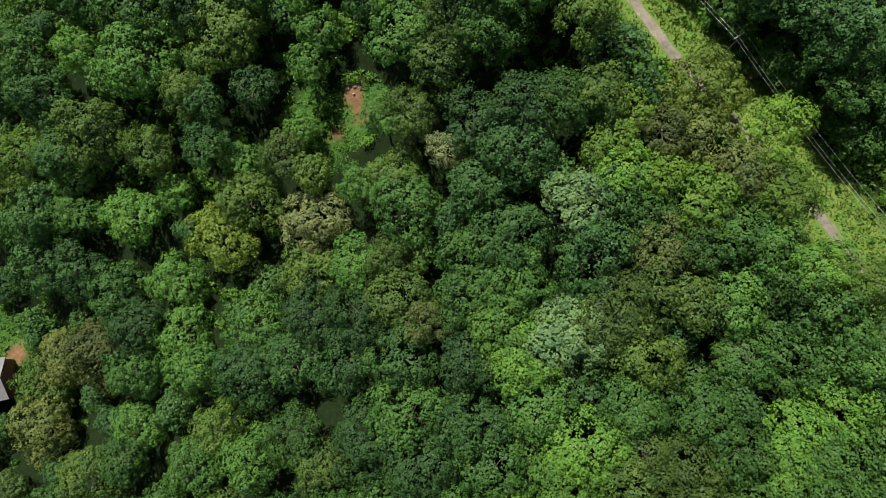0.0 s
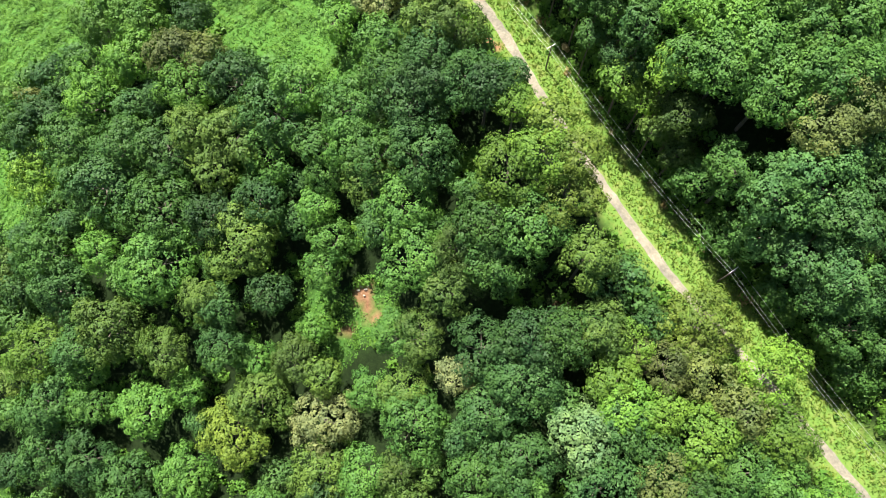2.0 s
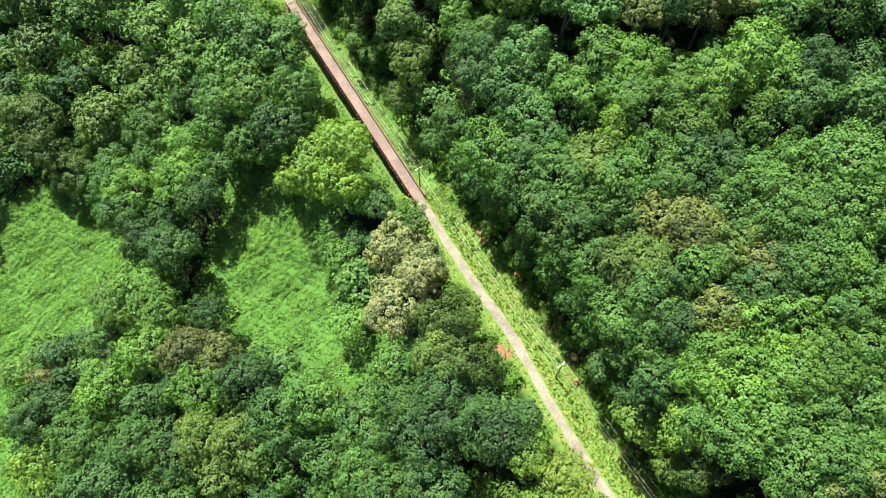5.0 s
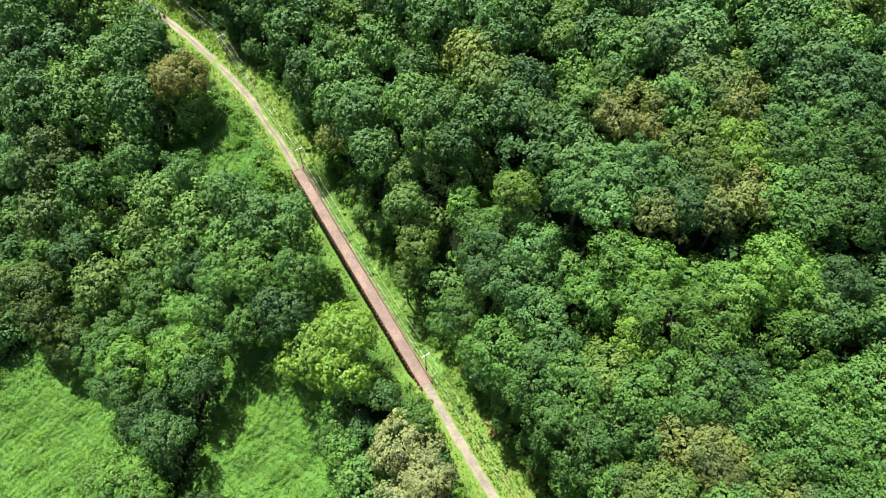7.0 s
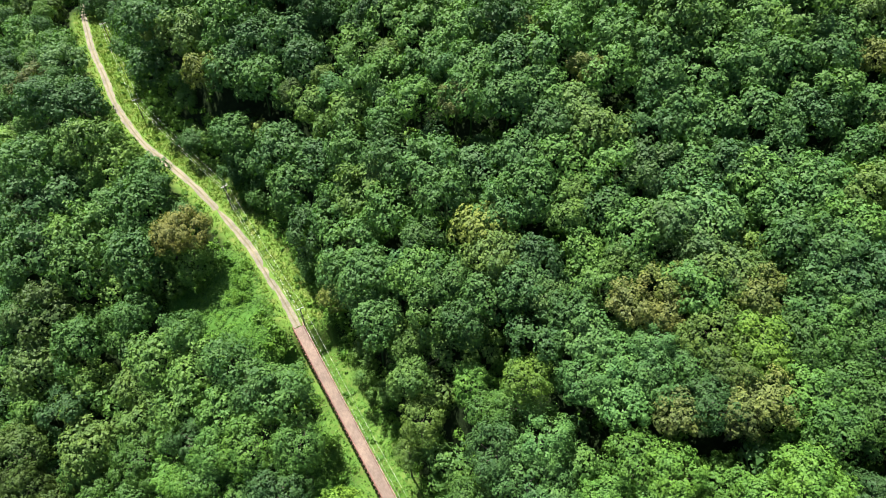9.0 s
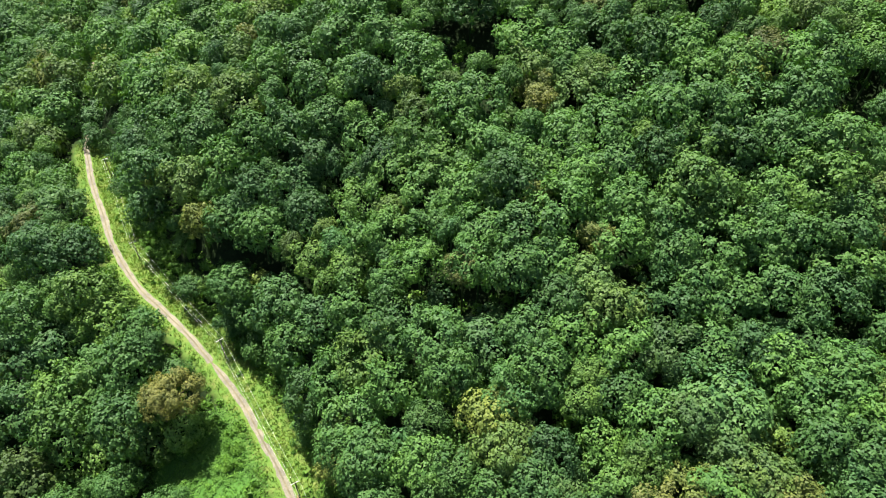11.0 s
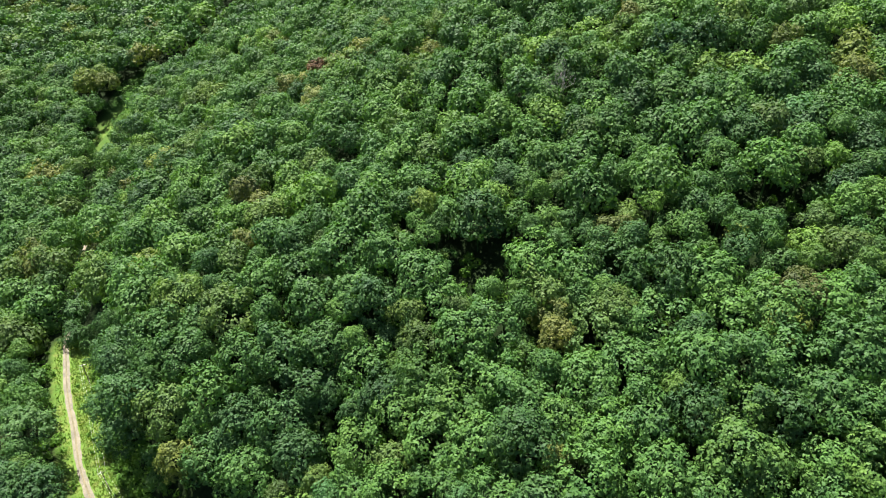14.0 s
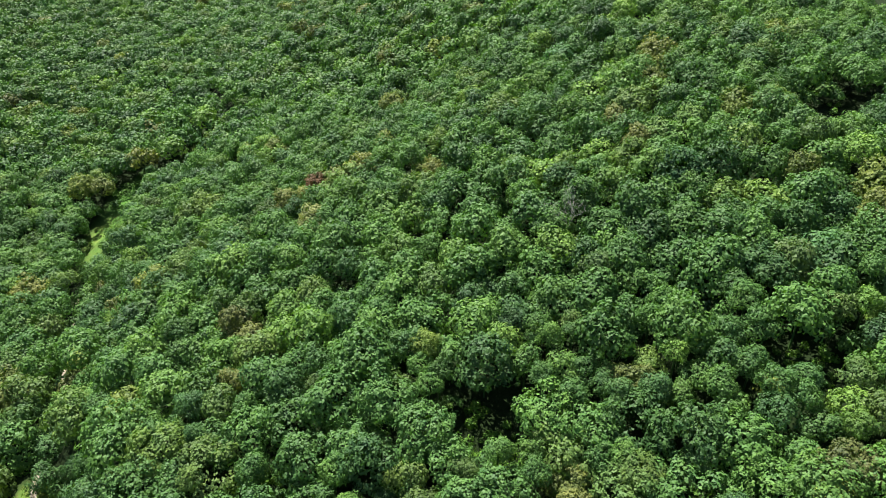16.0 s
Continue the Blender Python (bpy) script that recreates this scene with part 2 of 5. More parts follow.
OPEN += [(-8.7, 152.3, 3.4), (-13.8, 160.8, 3.4), (-18.9, 169.2, 3.4), (-24.0, 177.7, 3.4), (-29.1, 186.1, 3.4), (-34.1, 194.6, 3.4), (-39.2, 203.0, 3.4), (-15.9, 148.0, 2.6), (-21.0, 156.4, 2.6), (-26.1, 164.9, 2.6), (-31.2, 173.3, 2.6), (-36.3, 181.8, 2.6), (-41.3, 190.3, 2.6), (-46.4, 198.7, 2.6)]
OPEN += [(-186, 506, 7), (-181, 517, 5), (-190, 482, 4)]
GAPS = [(-18.8, 71.8, 3.0), (-61.6, 57.7, 4.1), (-72.7, 43.6, 5.9), (-47.4, 18.1, 4.2), (3.7, 78.5, 2.4), (15.6, 56.2, 4.0), (-37.3, 65.6, 3.7), (-80.2, 80.6, 3.8), (-54.8, 43.1, 3.4), (3.0, 79.0, 3.3), (-46.2, 88.7, 2.8), (5.0, 182.5, 2.8), (23.4, 148.4, 2.9), (40.7, 157.9, 3.3), (63.0, 153.6, 4.6), (20.1, 206.0, 2.5), (61.8, 193.9, 4.1), (-2.2, 215.7, 3.1), (-16.3, 195.7, 2.1), (0.9, 316.2, 8.3)]
GAPS += [(-68.2, 283.9, 5.1), (-40.3, 271.7, 4.7), (-25.7, 307.2, 3.6), (62.3, 251.9, 3.8), (73.5, 233.3, 4.4), (-4.8, 216.0, 3.9), (28.1, 205.8, 4.6), (17.0, 206.7, 3.2), (50.4, 216.6, 3.4), (85.2, 270.2, 4.7), (-20.8, 233.2, 2.6), (-24.8, 306.3, 3.3), (-13.1, 347.2, 3.7), (-3.4, 312.1, 5.8), (2.6, 308.2, 4.5), (76.9, 317.3, 7.3), (-57.6, 312.6, 3.1), (127.1, 425.6, 10.3), (77.8, 315.5, 5.0), (55.0, 335.4, 3.1)]
GLADES = [(-18.9, 56.3, 4.0), (-18.7, 50.7, 2.5), (19.8, 51.5, 2.5), (-189.2, 495.2, 8), (-194.8, 535.0, 7), (-190, 481, 5), (-186, 471, 4.5), (-190, 514, 8), (-183, 504, 7), (-180, 518, 6), (-182, 536, 5)]


def part(name, bm, mat, parent=None, label="", smooth=False):
    """Links a bmesh as one mesh object under a thing or a part."""
    me = bpy.data.meshes.new(name)
    bm.to_mesh(me)
    bm.free()
    return solid(name, me, mat, parent, label, smooth)


def solid(name, me, mat, parent=None, label="", smooth=False):
    for m in (mat if isinstance(mat, (list, tuple)) else [mat]):
        me.materials.append(m)
    if smooth:
        me.polygons.foreach_set("use_smooth", [True] * len(me.polygons))
    ob = new(name, me)
    if parent:
        ob.parent = parent
    if label:
        ob["label"] = label
    return ob


def raw(name, verts, faces):
    """A mesh from arrays of corners and of faces that all have as many corners."""
    me = bpy.data.meshes.new(name)
    verts, faces = np.asarray(verts, dtype=np.float32), np.asarray(faces, dtype=np.int32)
    me.vertices.add(len(verts))
    me.vertices.foreach_set("co", verts.ravel())
    k = faces.shape[1]
    me.loops.add(faces.size)
    me.loops.foreach_set("vertex_index", faces.ravel())
    me.polygons.add(len(faces))
    me.polygons.foreach_set("loop_start", np.arange(len(faces), dtype=np.int32) * k)
    me.update(calc_edges=True)
    return me


def axis(lo, hi, fine, reach):
    mid = list(np.arange(lo, hi + fine, fine))
    out, step = [], fine
    a, b = mid[0], mid[-1]
    left, right = [], []
    while b < reach[1]:
        step *= 1.18
        b += step
        right.append(b)
    step = fine
    while a > reach[0]:
        step *= 1.18
        a -= step
        left.append(a)
    return np.array(left[::-1] + mid + right)


def ground_material():
    """Forest floor under the trees with their deep shade put into its colour, vines on open ground, grass beside the
    trail, clay where it is bare.
    """
    m, n, l, b = material("ground_cover", 0.95)
    b.inputs["Specular IOR Level"].default_value = 0.08
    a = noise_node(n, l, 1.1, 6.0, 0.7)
    # near-black, well below leaf litter: the gloom between crowns is put into this ramp
    shaded_floor = ramp(n, [(0.3, (0.005, 0.010, 0.003)), (0.55, (0.010, 0.018, 0.005)), (0.75, (0.016, 0.030, 0.008))])
    l.new(a.outputs["Fac"], shaded_floor.inputs["Fac"])
    vine = ramp(n, [(0.3, (0.038, 0.098, 0.016)), (0.55, (0.058, 0.134, 0.024)), (0.75, (0.078, 0.158, 0.030))])
    l.new(a.outputs["Fac"], vine.inputs["Fac"])
    grass = ramp(n, [(0.3, (0.066, 0.135, 0.024)), (0.5, (0.098, 0.160, 0.030)), (0.66, (0.135, 0.155, 0.042)), (0.80, (0.170, 0.150, 0.070))])
    g = noise_node(n, l, 0.45, 6.0, 0.7)
    l.new(g.outputs["Fac"], grass.inputs["Fac"])
    cover = n.new("ShaderNodeAttribute")
    cover.attribute_name = "cover"
    parts_ = n.new("ShaderNodeSeparateColor")
    l.new(cover.outputs["Color"], parts_.inputs["Color"])
    col = mix(n, l, shaded_floor.outputs["Color"], vine.outputs["Color"], parts_.outputs[0])
    col = mix(n, l, col, grass.outputs["Color"], parts_.outputs[1])
    clay = ramp(n, [(0.3, (0.14, 0.065, 0.035)), (0.6, (0.24, 0.12, 0.07)), (0.8, (0.32, 0.21, 0.14))])
    l.new(a.outputs["Fac"], clay.inputs["Fac"])
    col = mix(n, l, col, clay.outputs["Color"], parts_.outputs[2])
    l.new(col, b.inputs["Base Color"])
    k = n.new("ShaderNodeBump")
    k.inputs["Strength"].default_value, k.inputs["Distance"].default_value = 0.8, 0.25
    l.new(a.outputs["Fac"], k.inputs["Height"])
    l.new(k.outputs["Normal"], b.inputs["Normal"])
    return m


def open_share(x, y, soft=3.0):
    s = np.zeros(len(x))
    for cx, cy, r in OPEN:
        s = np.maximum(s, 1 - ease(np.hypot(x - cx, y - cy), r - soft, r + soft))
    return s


CLAY_SPOTS = [(-19.1, 59.2, 2.4), (-18.2, 57.0, 2.2), (-16.6, 54.5, 1.9), (-22.9, 51.3, 1.7), (8.7, 108.0, 2.2), (20.5, 51.5, 2.0), (-104.5, 6.0, 3.0)]


def clay_share(x, y):
    s = np.zeros(len(x))
    for cx, cy, r in CLAY_SPOTS:
        s = np.maximum(s, 1 - ease(np.hypot(x - cx, y - cy), r * 0.5, r))
    return s


def build_ground():
    xs, ys = axis(-150, 110, 2.0, (-2600, 2600)), axis(-60, 360, 2.0, (-1500, 4200))
    X, Y = np.meshgrid(xs, ys)
    x, y = X.ravel(), Y.ravel()
    z = ground_z(x, y)
    i = np.arange(len(ys) - 1)[:, None] * len(xs) + np.arange(len(xs) - 1)[None, :]
    i = i.ravel()
    me = raw("ground", np.stack([x, y, z], 1), np.stack([i, i + 1, i + 1 + len(xs), i + len(xs)], 1))
    gap, side, level = trail_gap(x, y)
    grass = (1 - ease(gap, np.where(side > 0, 7.0, 3.2), np.where(side > 0, 10.0, 6.0))) * (1 - on_bridge(x, y) * 0.4) * (1 - ease(y, 332, 342) * (1 - ease(y, 470, 490)))
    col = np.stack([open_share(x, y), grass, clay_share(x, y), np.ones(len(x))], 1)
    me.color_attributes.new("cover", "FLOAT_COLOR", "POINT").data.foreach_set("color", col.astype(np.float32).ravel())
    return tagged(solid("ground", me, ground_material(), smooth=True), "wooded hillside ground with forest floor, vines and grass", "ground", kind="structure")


build_ground()


def build_trail():
    """Gravel path, slightly crowned, with two wheel tracks and ragged edges; it stops at the bridge's ends."""
    rng = random.Random(4)
    run = [q for q in TRAIL]
    pieces, current = [], []
    span = BRIDGE_B - BRIDGE_A
    for q in run:
        s = ((q.x - BRIDGE_A.x) * span.x + (q.y - BRIDGE_A.y) * span.y) / span.length_squared
        if 0.004 < s < 0.996 and abs(q.x + 28) < 20:
            if current:
                pieces.append(current)
            current = []
        else:
            current.append(q)
    pieces.append(current)
    for k, line in enumerate(pieces):
        bm = bmesh.new()
        rows = []
        for i, q in enumerate(line):
            d = (line[min(i + 1, len(line) - 1)] - line[max(i - 1, 0)]).normalized()
            s = Vector((d.y, -d.x))
            half = 1.02 + 0.2 * noise.noise(Vector((q.x * 0.12, q.y * 0.12, 3)))
            if q.y < 60:
                half *= 0.85
            row = []
            for f, h in ((-1.0, 0.03), (-0.62, 0.05), (-0.22, 0.06), (0.0, 0.11), (0.22, 0.06), (0.62, 0.05), (1.0, 0.03)):
                p = q + s * (f * half * (1 + (0.16 if abs(f) == 1 else 0.05) * rng.uniform(-1, 1)))
                row.append(bm.verts.new((p.x, p.y, float(trail_z(np.array(q.y))) + h)))
            rows.append(row)
        for a, b in zip(rows, rows[1:]):
            for j in range(6):
                f = bm.faces.new((a[j], a[j + 1], b[j + 1], b[j]))
                f.material_index = 1 if j in (2, 3) and k == 1 else 0
        bmesh.ops.recalc_face_normals(bm, faces=bm.faces)
        tagged(part("trail_%d" % (k + 1), bm, [GRAVEL, TRAMPLED], smooth=True), "pale gravel path with wheel tracks along the hillside", "path", kind="structure")


build_trail()

# ---- trees ----
def leaf_faces(mid, nrm, length, width, rng, folded):
    """Leaf sprays at mid facing nrm: kites folded along the midrib, or single triangles."""
    n = len(mid)
    any_ = rng.normal(size=(n, 3))
    along = any_ - nrm * (any_ * nrm).sum(1, keepdims=True)
    along /= np.linalg.norm(along, axis=1, keepdims=True) + 1e-9
    across = np.cross(nrm, along)
    ln, wd = length[:, None], width[:, None]
    tip, tail = mid + along * ln * 0.55 - nrm * ln * 0.12, mid - along * ln * 0.45
    a, b = mid + across * wd * 0.5 - nrm * wd * 0.10, mid - across * wd * 0.5 - nrm * wd * 0.10
    if folded:
        verts = np.stack([tail, a, tip, b], 1).reshape(-1, 3)
        i = np.arange(n)[:, None] * 4
        faces = np.concatenate([i + [0, 1, 2], i + [0, 2, 3]])
    else:
        verts = np.stack([tail - across * wd * 0.62, tail + across * wd * 0.62, tip], 1).reshape(-1, 3)
        faces = np.arange(n * 3).reshape(-1, 3)
    return verts, faces


def unit(v):
    return v / (np.linalg.norm(v, axis=1, keepdims=True) + 1e-9)


def even_ball(n):
    j = np.arange(n) + 0.5
    h = 1 - 2 * j / n
    return np.stack([np.sqrt(1 - h * h) * np.cos(j * 2.399963), np.sqrt(1 - h * h) * np.sin(j * 2.399963), h], 1)


def crown_arrays(seed, r, leaves, bump, lobes, folded=True, tall=0.78, ragged=0.17, low=-0.4, long=1.75, puffy=0.95, calm=0.34):
    """A broadleaf crown about the origin: lobes over a dome, tufts of the radius bump over the lobes, leaf sprays over the tufts."""
    rng = np.random.default_rng(seed)
    i = np.arange(lobes) + 0.5
    up = 1 - 1.62 * i / lobes
    turn = i * 2.399963 + rng.uniform(0, 6.28)
    out = np.stack([np.sqrt(1 - up * up) * np.cos(turn), np.sqrt(1 - up * up) * np.sin(turn), up], 1)
    out = unit(out + rng.normal(scale=0.22, size=out.shape))
    lobe_r = r * rng.uniform(0.26, 0.50, lobes) * math.sqrt(12.0 / lobes)
    reach = (r - lobe_r * 0.8) * rng.uniform(1 - ragged * 2.2, 1 + ragged, lobes)
    lean = 1 + 0.12 * np.cos(turn - rng.uniform(0, 6.28))
    lobe_c = out * reach[:, None] * np.stack([lean, lean, np.full(lobes, tall)], 1)

    def surface(step, shrink, open_=0.80):
        """Evenly spread points on the outside of the lobes."""
        ps, ds, ts = [], [], []
        for k in range(lobes):
            rad = lobe_r[k] * shrink
            d = even_ball(max(8, int(12.566 * rad * rad / (step * step))))
            spin = rng.uniform(0, 6.28)
            d = np.stack([d[:, 0] * math.cos(spin) - d[:, 1] * math.sin(spin), d[:, 0] * math.sin(spin) + d[:, 1] * math.cos(spin), d[:, 2]], 1)
            d = unit(d + rng.normal(scale=0.35 * step / rad, size=d.shape))
            seeds = unit(even_ball(max(6, int(4.2 * (lobe_r[k] / bump) ** 2))) + rng.normal(scale=0.40 * bump / lobe_r[k], size=(max(6, int(4.2 * (lobe_r[k] / bump) ** 2)), 3)))
            size = rng.uniform(0.6, 1.35, len(seeds))
            size = np.where(rng.random(len(seeds)) < 0.14, 0.35, size)
            gap = np.linalg.norm(d[:, None] - seeds[None], axis=2) * lobe_r[k] / bump / size[None]
            near = gap.argmin(1)
            g = gap[np.arange(len(d)), near]
            puff = (d - seeds[near]) * lobe_r[k] / bump
            p = lobe_c[k] + d * rad + d * (bump * 1.05 * np.clip(0.8 - 1.5 * g * g, -0.9, 0.8) * size[near])[:, None]
            inside = np.zeros(len(p), bool)
            for m in range(lobes):
                if m != k:
                    inside |= np.linalg.norm(p - lobe_c[m], axis=1) < lobe_r[m] * shrink * 0.93
            keep = ~inside & (p[:, 2] > low * r) & ((d * out[k]).sum(1) > -0.3) & ((g < open_) | (rng.random(len(g)) < 0.22))
            ps.append(p[keep])
            ds.append(d[keep])
            ts.append(puff[keep])
        return np.concatenate(ps), np.concatenate(ds), np.concatenate(ts)

    def spread_over(count, shrink, long, wide, stir):
        step = math.sqrt(9.0 * r * r / count)
        open_ = 0.80 if shrink == 1.0 else 9.0
        p, d, puff = surface(step, shrink, open_)
        f = math.sqrt(len(p) / count)
        p, d, puff = surface(step * f, shrink, open_)
        n = len(p)
        nrm = unit(d * 0.8 + unit(p) * 0.5 + puff * puffy + rng.normal(scale=stir, size=(n, 3)) + [0, 0, 0.25])
        ln = step * f * long * rng.uniform(0.75, 1.3, n)
        return leaf_faces(p + rng.normal(scale=0.22 * step, size=(n, 3)), nrm, ln, ln * wide * rng.uniform(0.8, 1.2, n), rng, folded)

    v1, f1 = spread_over(int(leaves * 0.86), 1.0, long, 0.66, calm)
    v2, f2 = spread_over(int(leaves * 0.14), 0.66, long * 0.55, 0.85, 0.2)
    return np.concatenate([v1, v2]), np.concatenate([f1, f2 + len(v1)])


def trunk_mesh(seed, r, tall):
    """A tapered, slightly bent trunk of the height tall with limbs that reach into a crown of radius r."""
    rng = random.Random(seed)
    bm = bmesh.new()

    def limb(points, r0, r1, sides=6):
        rows = []
        for k, p in enumerate(points):
            d = (points[min(k + 1, len(points) - 1)] - points[max(k - 1, 0)]).normalized()
            q = d.to_track_quat("Z", "Y")
            rad = r0 + (r1 - r0) * k / (len(points) - 1)
            rows.append([bm.verts.new(p + q @ Vector((rad * math.cos(6.2832 * s / sides), rad * math.sin(6.2832 * s / sides), 0))) for s in range(sides)])
        for a, b in zip(rows, rows[1:]):
            for s in range(sides):
                bm.faces.new((a[s], a[(s + 1) % sides], b[(s + 1) % sides], b[s]))
        bm.faces.new(rows[-1])

    bend = Vector((rng.uniform(-0.4, 0.4), rng.uniform(-0.4, 0.4), 0))
    stem = [Vector((0, 0, -1.2)), Vector((0, 0, 0.3))] + [Vector((0, 0, tall * f)) + bend * f * f * 1.5 for f in (0.35, 0.7, 1.0)]
    limb(stem, 0.05 * r + 0.08, 0.03 * r + 0.03, 7)
    for k in range(5):
        a = k * 2.4 + rng.uniform(-0.4, 0.4)
        start = stem[3].lerp(stem[4], rng.uniform(0, 0.9))
        end = stem[4] + Vector((math.cos(a) * r * 0.55, math.sin(a) * r * 0.55, r * rng.uniform(0.0, 0.35)))
        limb([start, start.lerp(end, 0.5) + Vector((0, 0, -0.06 * r)), end], 0.022 * r + 0.02, 0.03, 5)
    me = bpy.data.meshes.new("trunk")
    bm.to_mesh(me)
    bm.free()
    me.materials.append(BARK)
    return me


CLASSES = ((3.6, 2300, 0.72, 8), (5.6, 4300, 0.85, 12), (7.6, 6400, 0.98, 17))
CROWN_SHAPES = [[crown_arrays(100 * c + k, r, n, s, lobes + 2 * k, False, (0.70, 0.80, 0.92, 0.76)[k]) for k in range(4)] for c, (r, n, s, lobes) in enumerate(CLASSES)]
CROWN_MESHES = {}
TRUNKS = [[trunk_mesh(c * 10 + k, CLASSES[c][0], 10.0) for k in range(2)] for c in range(3)]
KINDS = {
    "g": ("broadleaf_tree", "mid-green broadleaf tree with a dense rounded crown"),
    "d": ("broadleaf_tree", "dark green broadleaf tree with a heavy lobed crown"),
    "o": ("broadleaf_tree", "olive-green broadleaf tree with a loose crown"),
    "b": ("broadleaf_tree", "broadleaf tree whose crown is turning brown"),
    "v": ("vine_covered_tree", "small tree smothered in bright green climbing vines"),
    "l": ("broadleaf_tree", "light yellow-green broadleaf tree in full sun"),
    "t": ("broadleaf_tree", "blue-green broadleaf tree with a domed feathery crown"),
    "w": ("broadleaf_tree", "pale silvery green tree with a fine feathery crown"),
    "h": ("broadleaf_tree", "fresh green broadleaf tree on the hillside"),
    "p": ("flowering_tree", "green tree tipped with cream-white blossom"),
    "y": ("broadleaf_tree", "yellow-green tree with leaves that start to turn"),
    "n": ("broadleaf_tree", "tree with orange-yellow turning leaves beside the path"),
    "r": ("broadleaf_tree", "rust-red dying tree among green crowns"),
}
planted = []


def plant(kind, x, y, r, tall, rng):
    c = min(range(3), key=lambda q: abs(CLASSES[q][0] - r))
    k = rng.randrange(4)
    key = (c, k)
    if key not in CROWN_MESHES:
        me = raw("crown", *CROWN_SHAPES[c][k])
        me.materials.append(LEAF["g"])
        CROWN_MESHES[key] = me
    z = gz(x, y)
    name, label = KINDS[kind]
    tree = tagged(new(name), label, "tree", "trees of the wooded hillside")
    tree.empty_display_size = 1.0
    tree.matrix_basis = pose(x, y, z, 0, 0, rng.uniform(0, 360))
    f = r / CLASSES[c][0]
    up = f * rng.uniform(0.9, 1.1)
    crown = new("crown", CROWN_MESHES[key])
    crown.material_slots[0].link = "OBJECT"
    crown.material_slots[0].material = LEAF[kind]
    half = CLASSES[c][0] * (0.70, 0.80, 0.92, 0.76)[k] * up
    mid = max(tall - half, half * 0.55)
    crown.parent, crown.location, crown.scale = tree, (0, 0, mid), (f, f, up)
    trunk = new("trunk", TRUNKS[c][rng.randrange(2)])
    trunk.parent, trunk.scale = tree, (f, f, mid / 10.0)
    planted.append((x, y, r))
    return tree


# stands of trees, by kind of foliage: plan x, y, crown radius, height
STANDS = []
STANDS.append(('l', [(-95.4, 89.9, 8.8, 13), (9.9, 72.9, 6.2, 19), (15.1, 74.4, 5.6, 20), (-93.1, 48.1, 7.0, 14), (29.8, 43.1, 5.1, 15), (27.8, 37.6, 4.5, 16), (52.6, 39.2, 5.8, 16), (35.8, 31.9, 5.1, 16), (42.3, 27.2, 6.3, 19), (54.2, 27.6, 5.2, 16), (64.2, 14.0, 4.8, 16), (-34.9, 149.8, 7.9, 19), (-27.4, 153.3, 6.8, 20), (-28.1, 146.2, 6.4, 18), (10.6, 82.7, 3.4, 17), (36.3, 87.2, 3.9, 25), (31.5, 91.3, 4.5, 18), (35.2, 88.1, 3.3, 15), (-109.1, 254.7, 8.8, 17), (-103.7, 251.3, 8.7, 16), (19.1, 206.2, 5.1, 16), (20.6, 211.0, 4.2, 16), (8.7, 171.8, 5.2, 19), (23.6, 189.9, 6.2, 16)]))
STANDS.append(('l', [(28.3, 193.1, 4.9, 17), (50.5, 175.3, 6.0, 17), (49.8, 170.9, 4.6, 16), (29.0, 141.6, 4.9, 15), (-44.7, 258.2, 6.2, 16), (-33.3, 252.0, 6.8, 17), (-69.3, 348.3, 7.6, 17), (22.5, 404.7, 8.7, 17), (30.2, 404.2, 7.4, 16), (74.9, 377.6, 8.8, 15), (3.1, 332.3, 5.6, 18), (-175.8, 559.4, 8.8, 23)]))
STANDS.append(('g', [(-84.0, 91.1, 7.5, 17), (-72.2, 90.0, 7.2, 14), (-62.3, 89.5, 8.8, 12), (-62.1, 75.6, 8.8, 14), (-62.4, 64.2, 8.8, 15), (-38.7, 86.9, 6.4, 14), (-25.2, 85.9, 6.1, 14), (-14.3, 78.8, 6.8, 20), (-9.2, 69.4, 6.0, 20), (-14.8, 60.9, 5.6, 18), (-6.2, 59.9, 7.1, 20), (7.3, 64.1, 7.8, 20), (14.5, 63.1, 6.1, 19), (8.3, 57.1, 6.1, 20), (-90.5, 68.9, 7.6, 12), (-6.3, 31.2, 7.2, 18), (-10.6, 47.7, 4.9, 20), (20.3, 44.9, 5.5, 18), (33.6, 26.4, 4.5, 16), (41.2, 21.0, 5.1, 18), (48.0, 22.6, 5.8, 16), (52.8, 20.0, 5.8, 17), (-67.6, 1.5, 6.7, 14), (-51.7, 0.9, 6.2, 15)]))
STANDS.append(('g', [(-39.5, 10.9, 6.6, 13), (-16.2, 21.5, 5.8, 16), (4.7, 21.6, 6.3, 15), (5.6, 14.0, 6.9, 17), (12.9, 16.7, 6.7, 16), (48.3, 12.3, 6.5, 16), (48.6, 2.6, 5.4, 15), (56.3, 14.0, 7.1, 17), (61.8, 9.7, 7.3, 18), (57.7, 4.5, 7.4, 15), (64.2, 3.0, 6.2, 16), (44.9, 74.1, 4.5, 11), (47.9, 71.1, 5.6, 20), (50.6, 64.4, 4.2, 8), (58.9, 54.3, 4.5, 7), (65.9, 46.1, 4.9, 15), (69.6, 39.7, 4.1, 8), (-66.9, -17.0, 5.2, 14), (-36.8, -15.6, 6.2, 14), (-27.9, -10.3, 5.4, 15), (-6.2, -6.5, 7.5, 17), (8.7, -15.1, 6.1, 17), (15.8, -4.3, 6.5, 17), (29.4, -5.1, 5.4, 18)]))
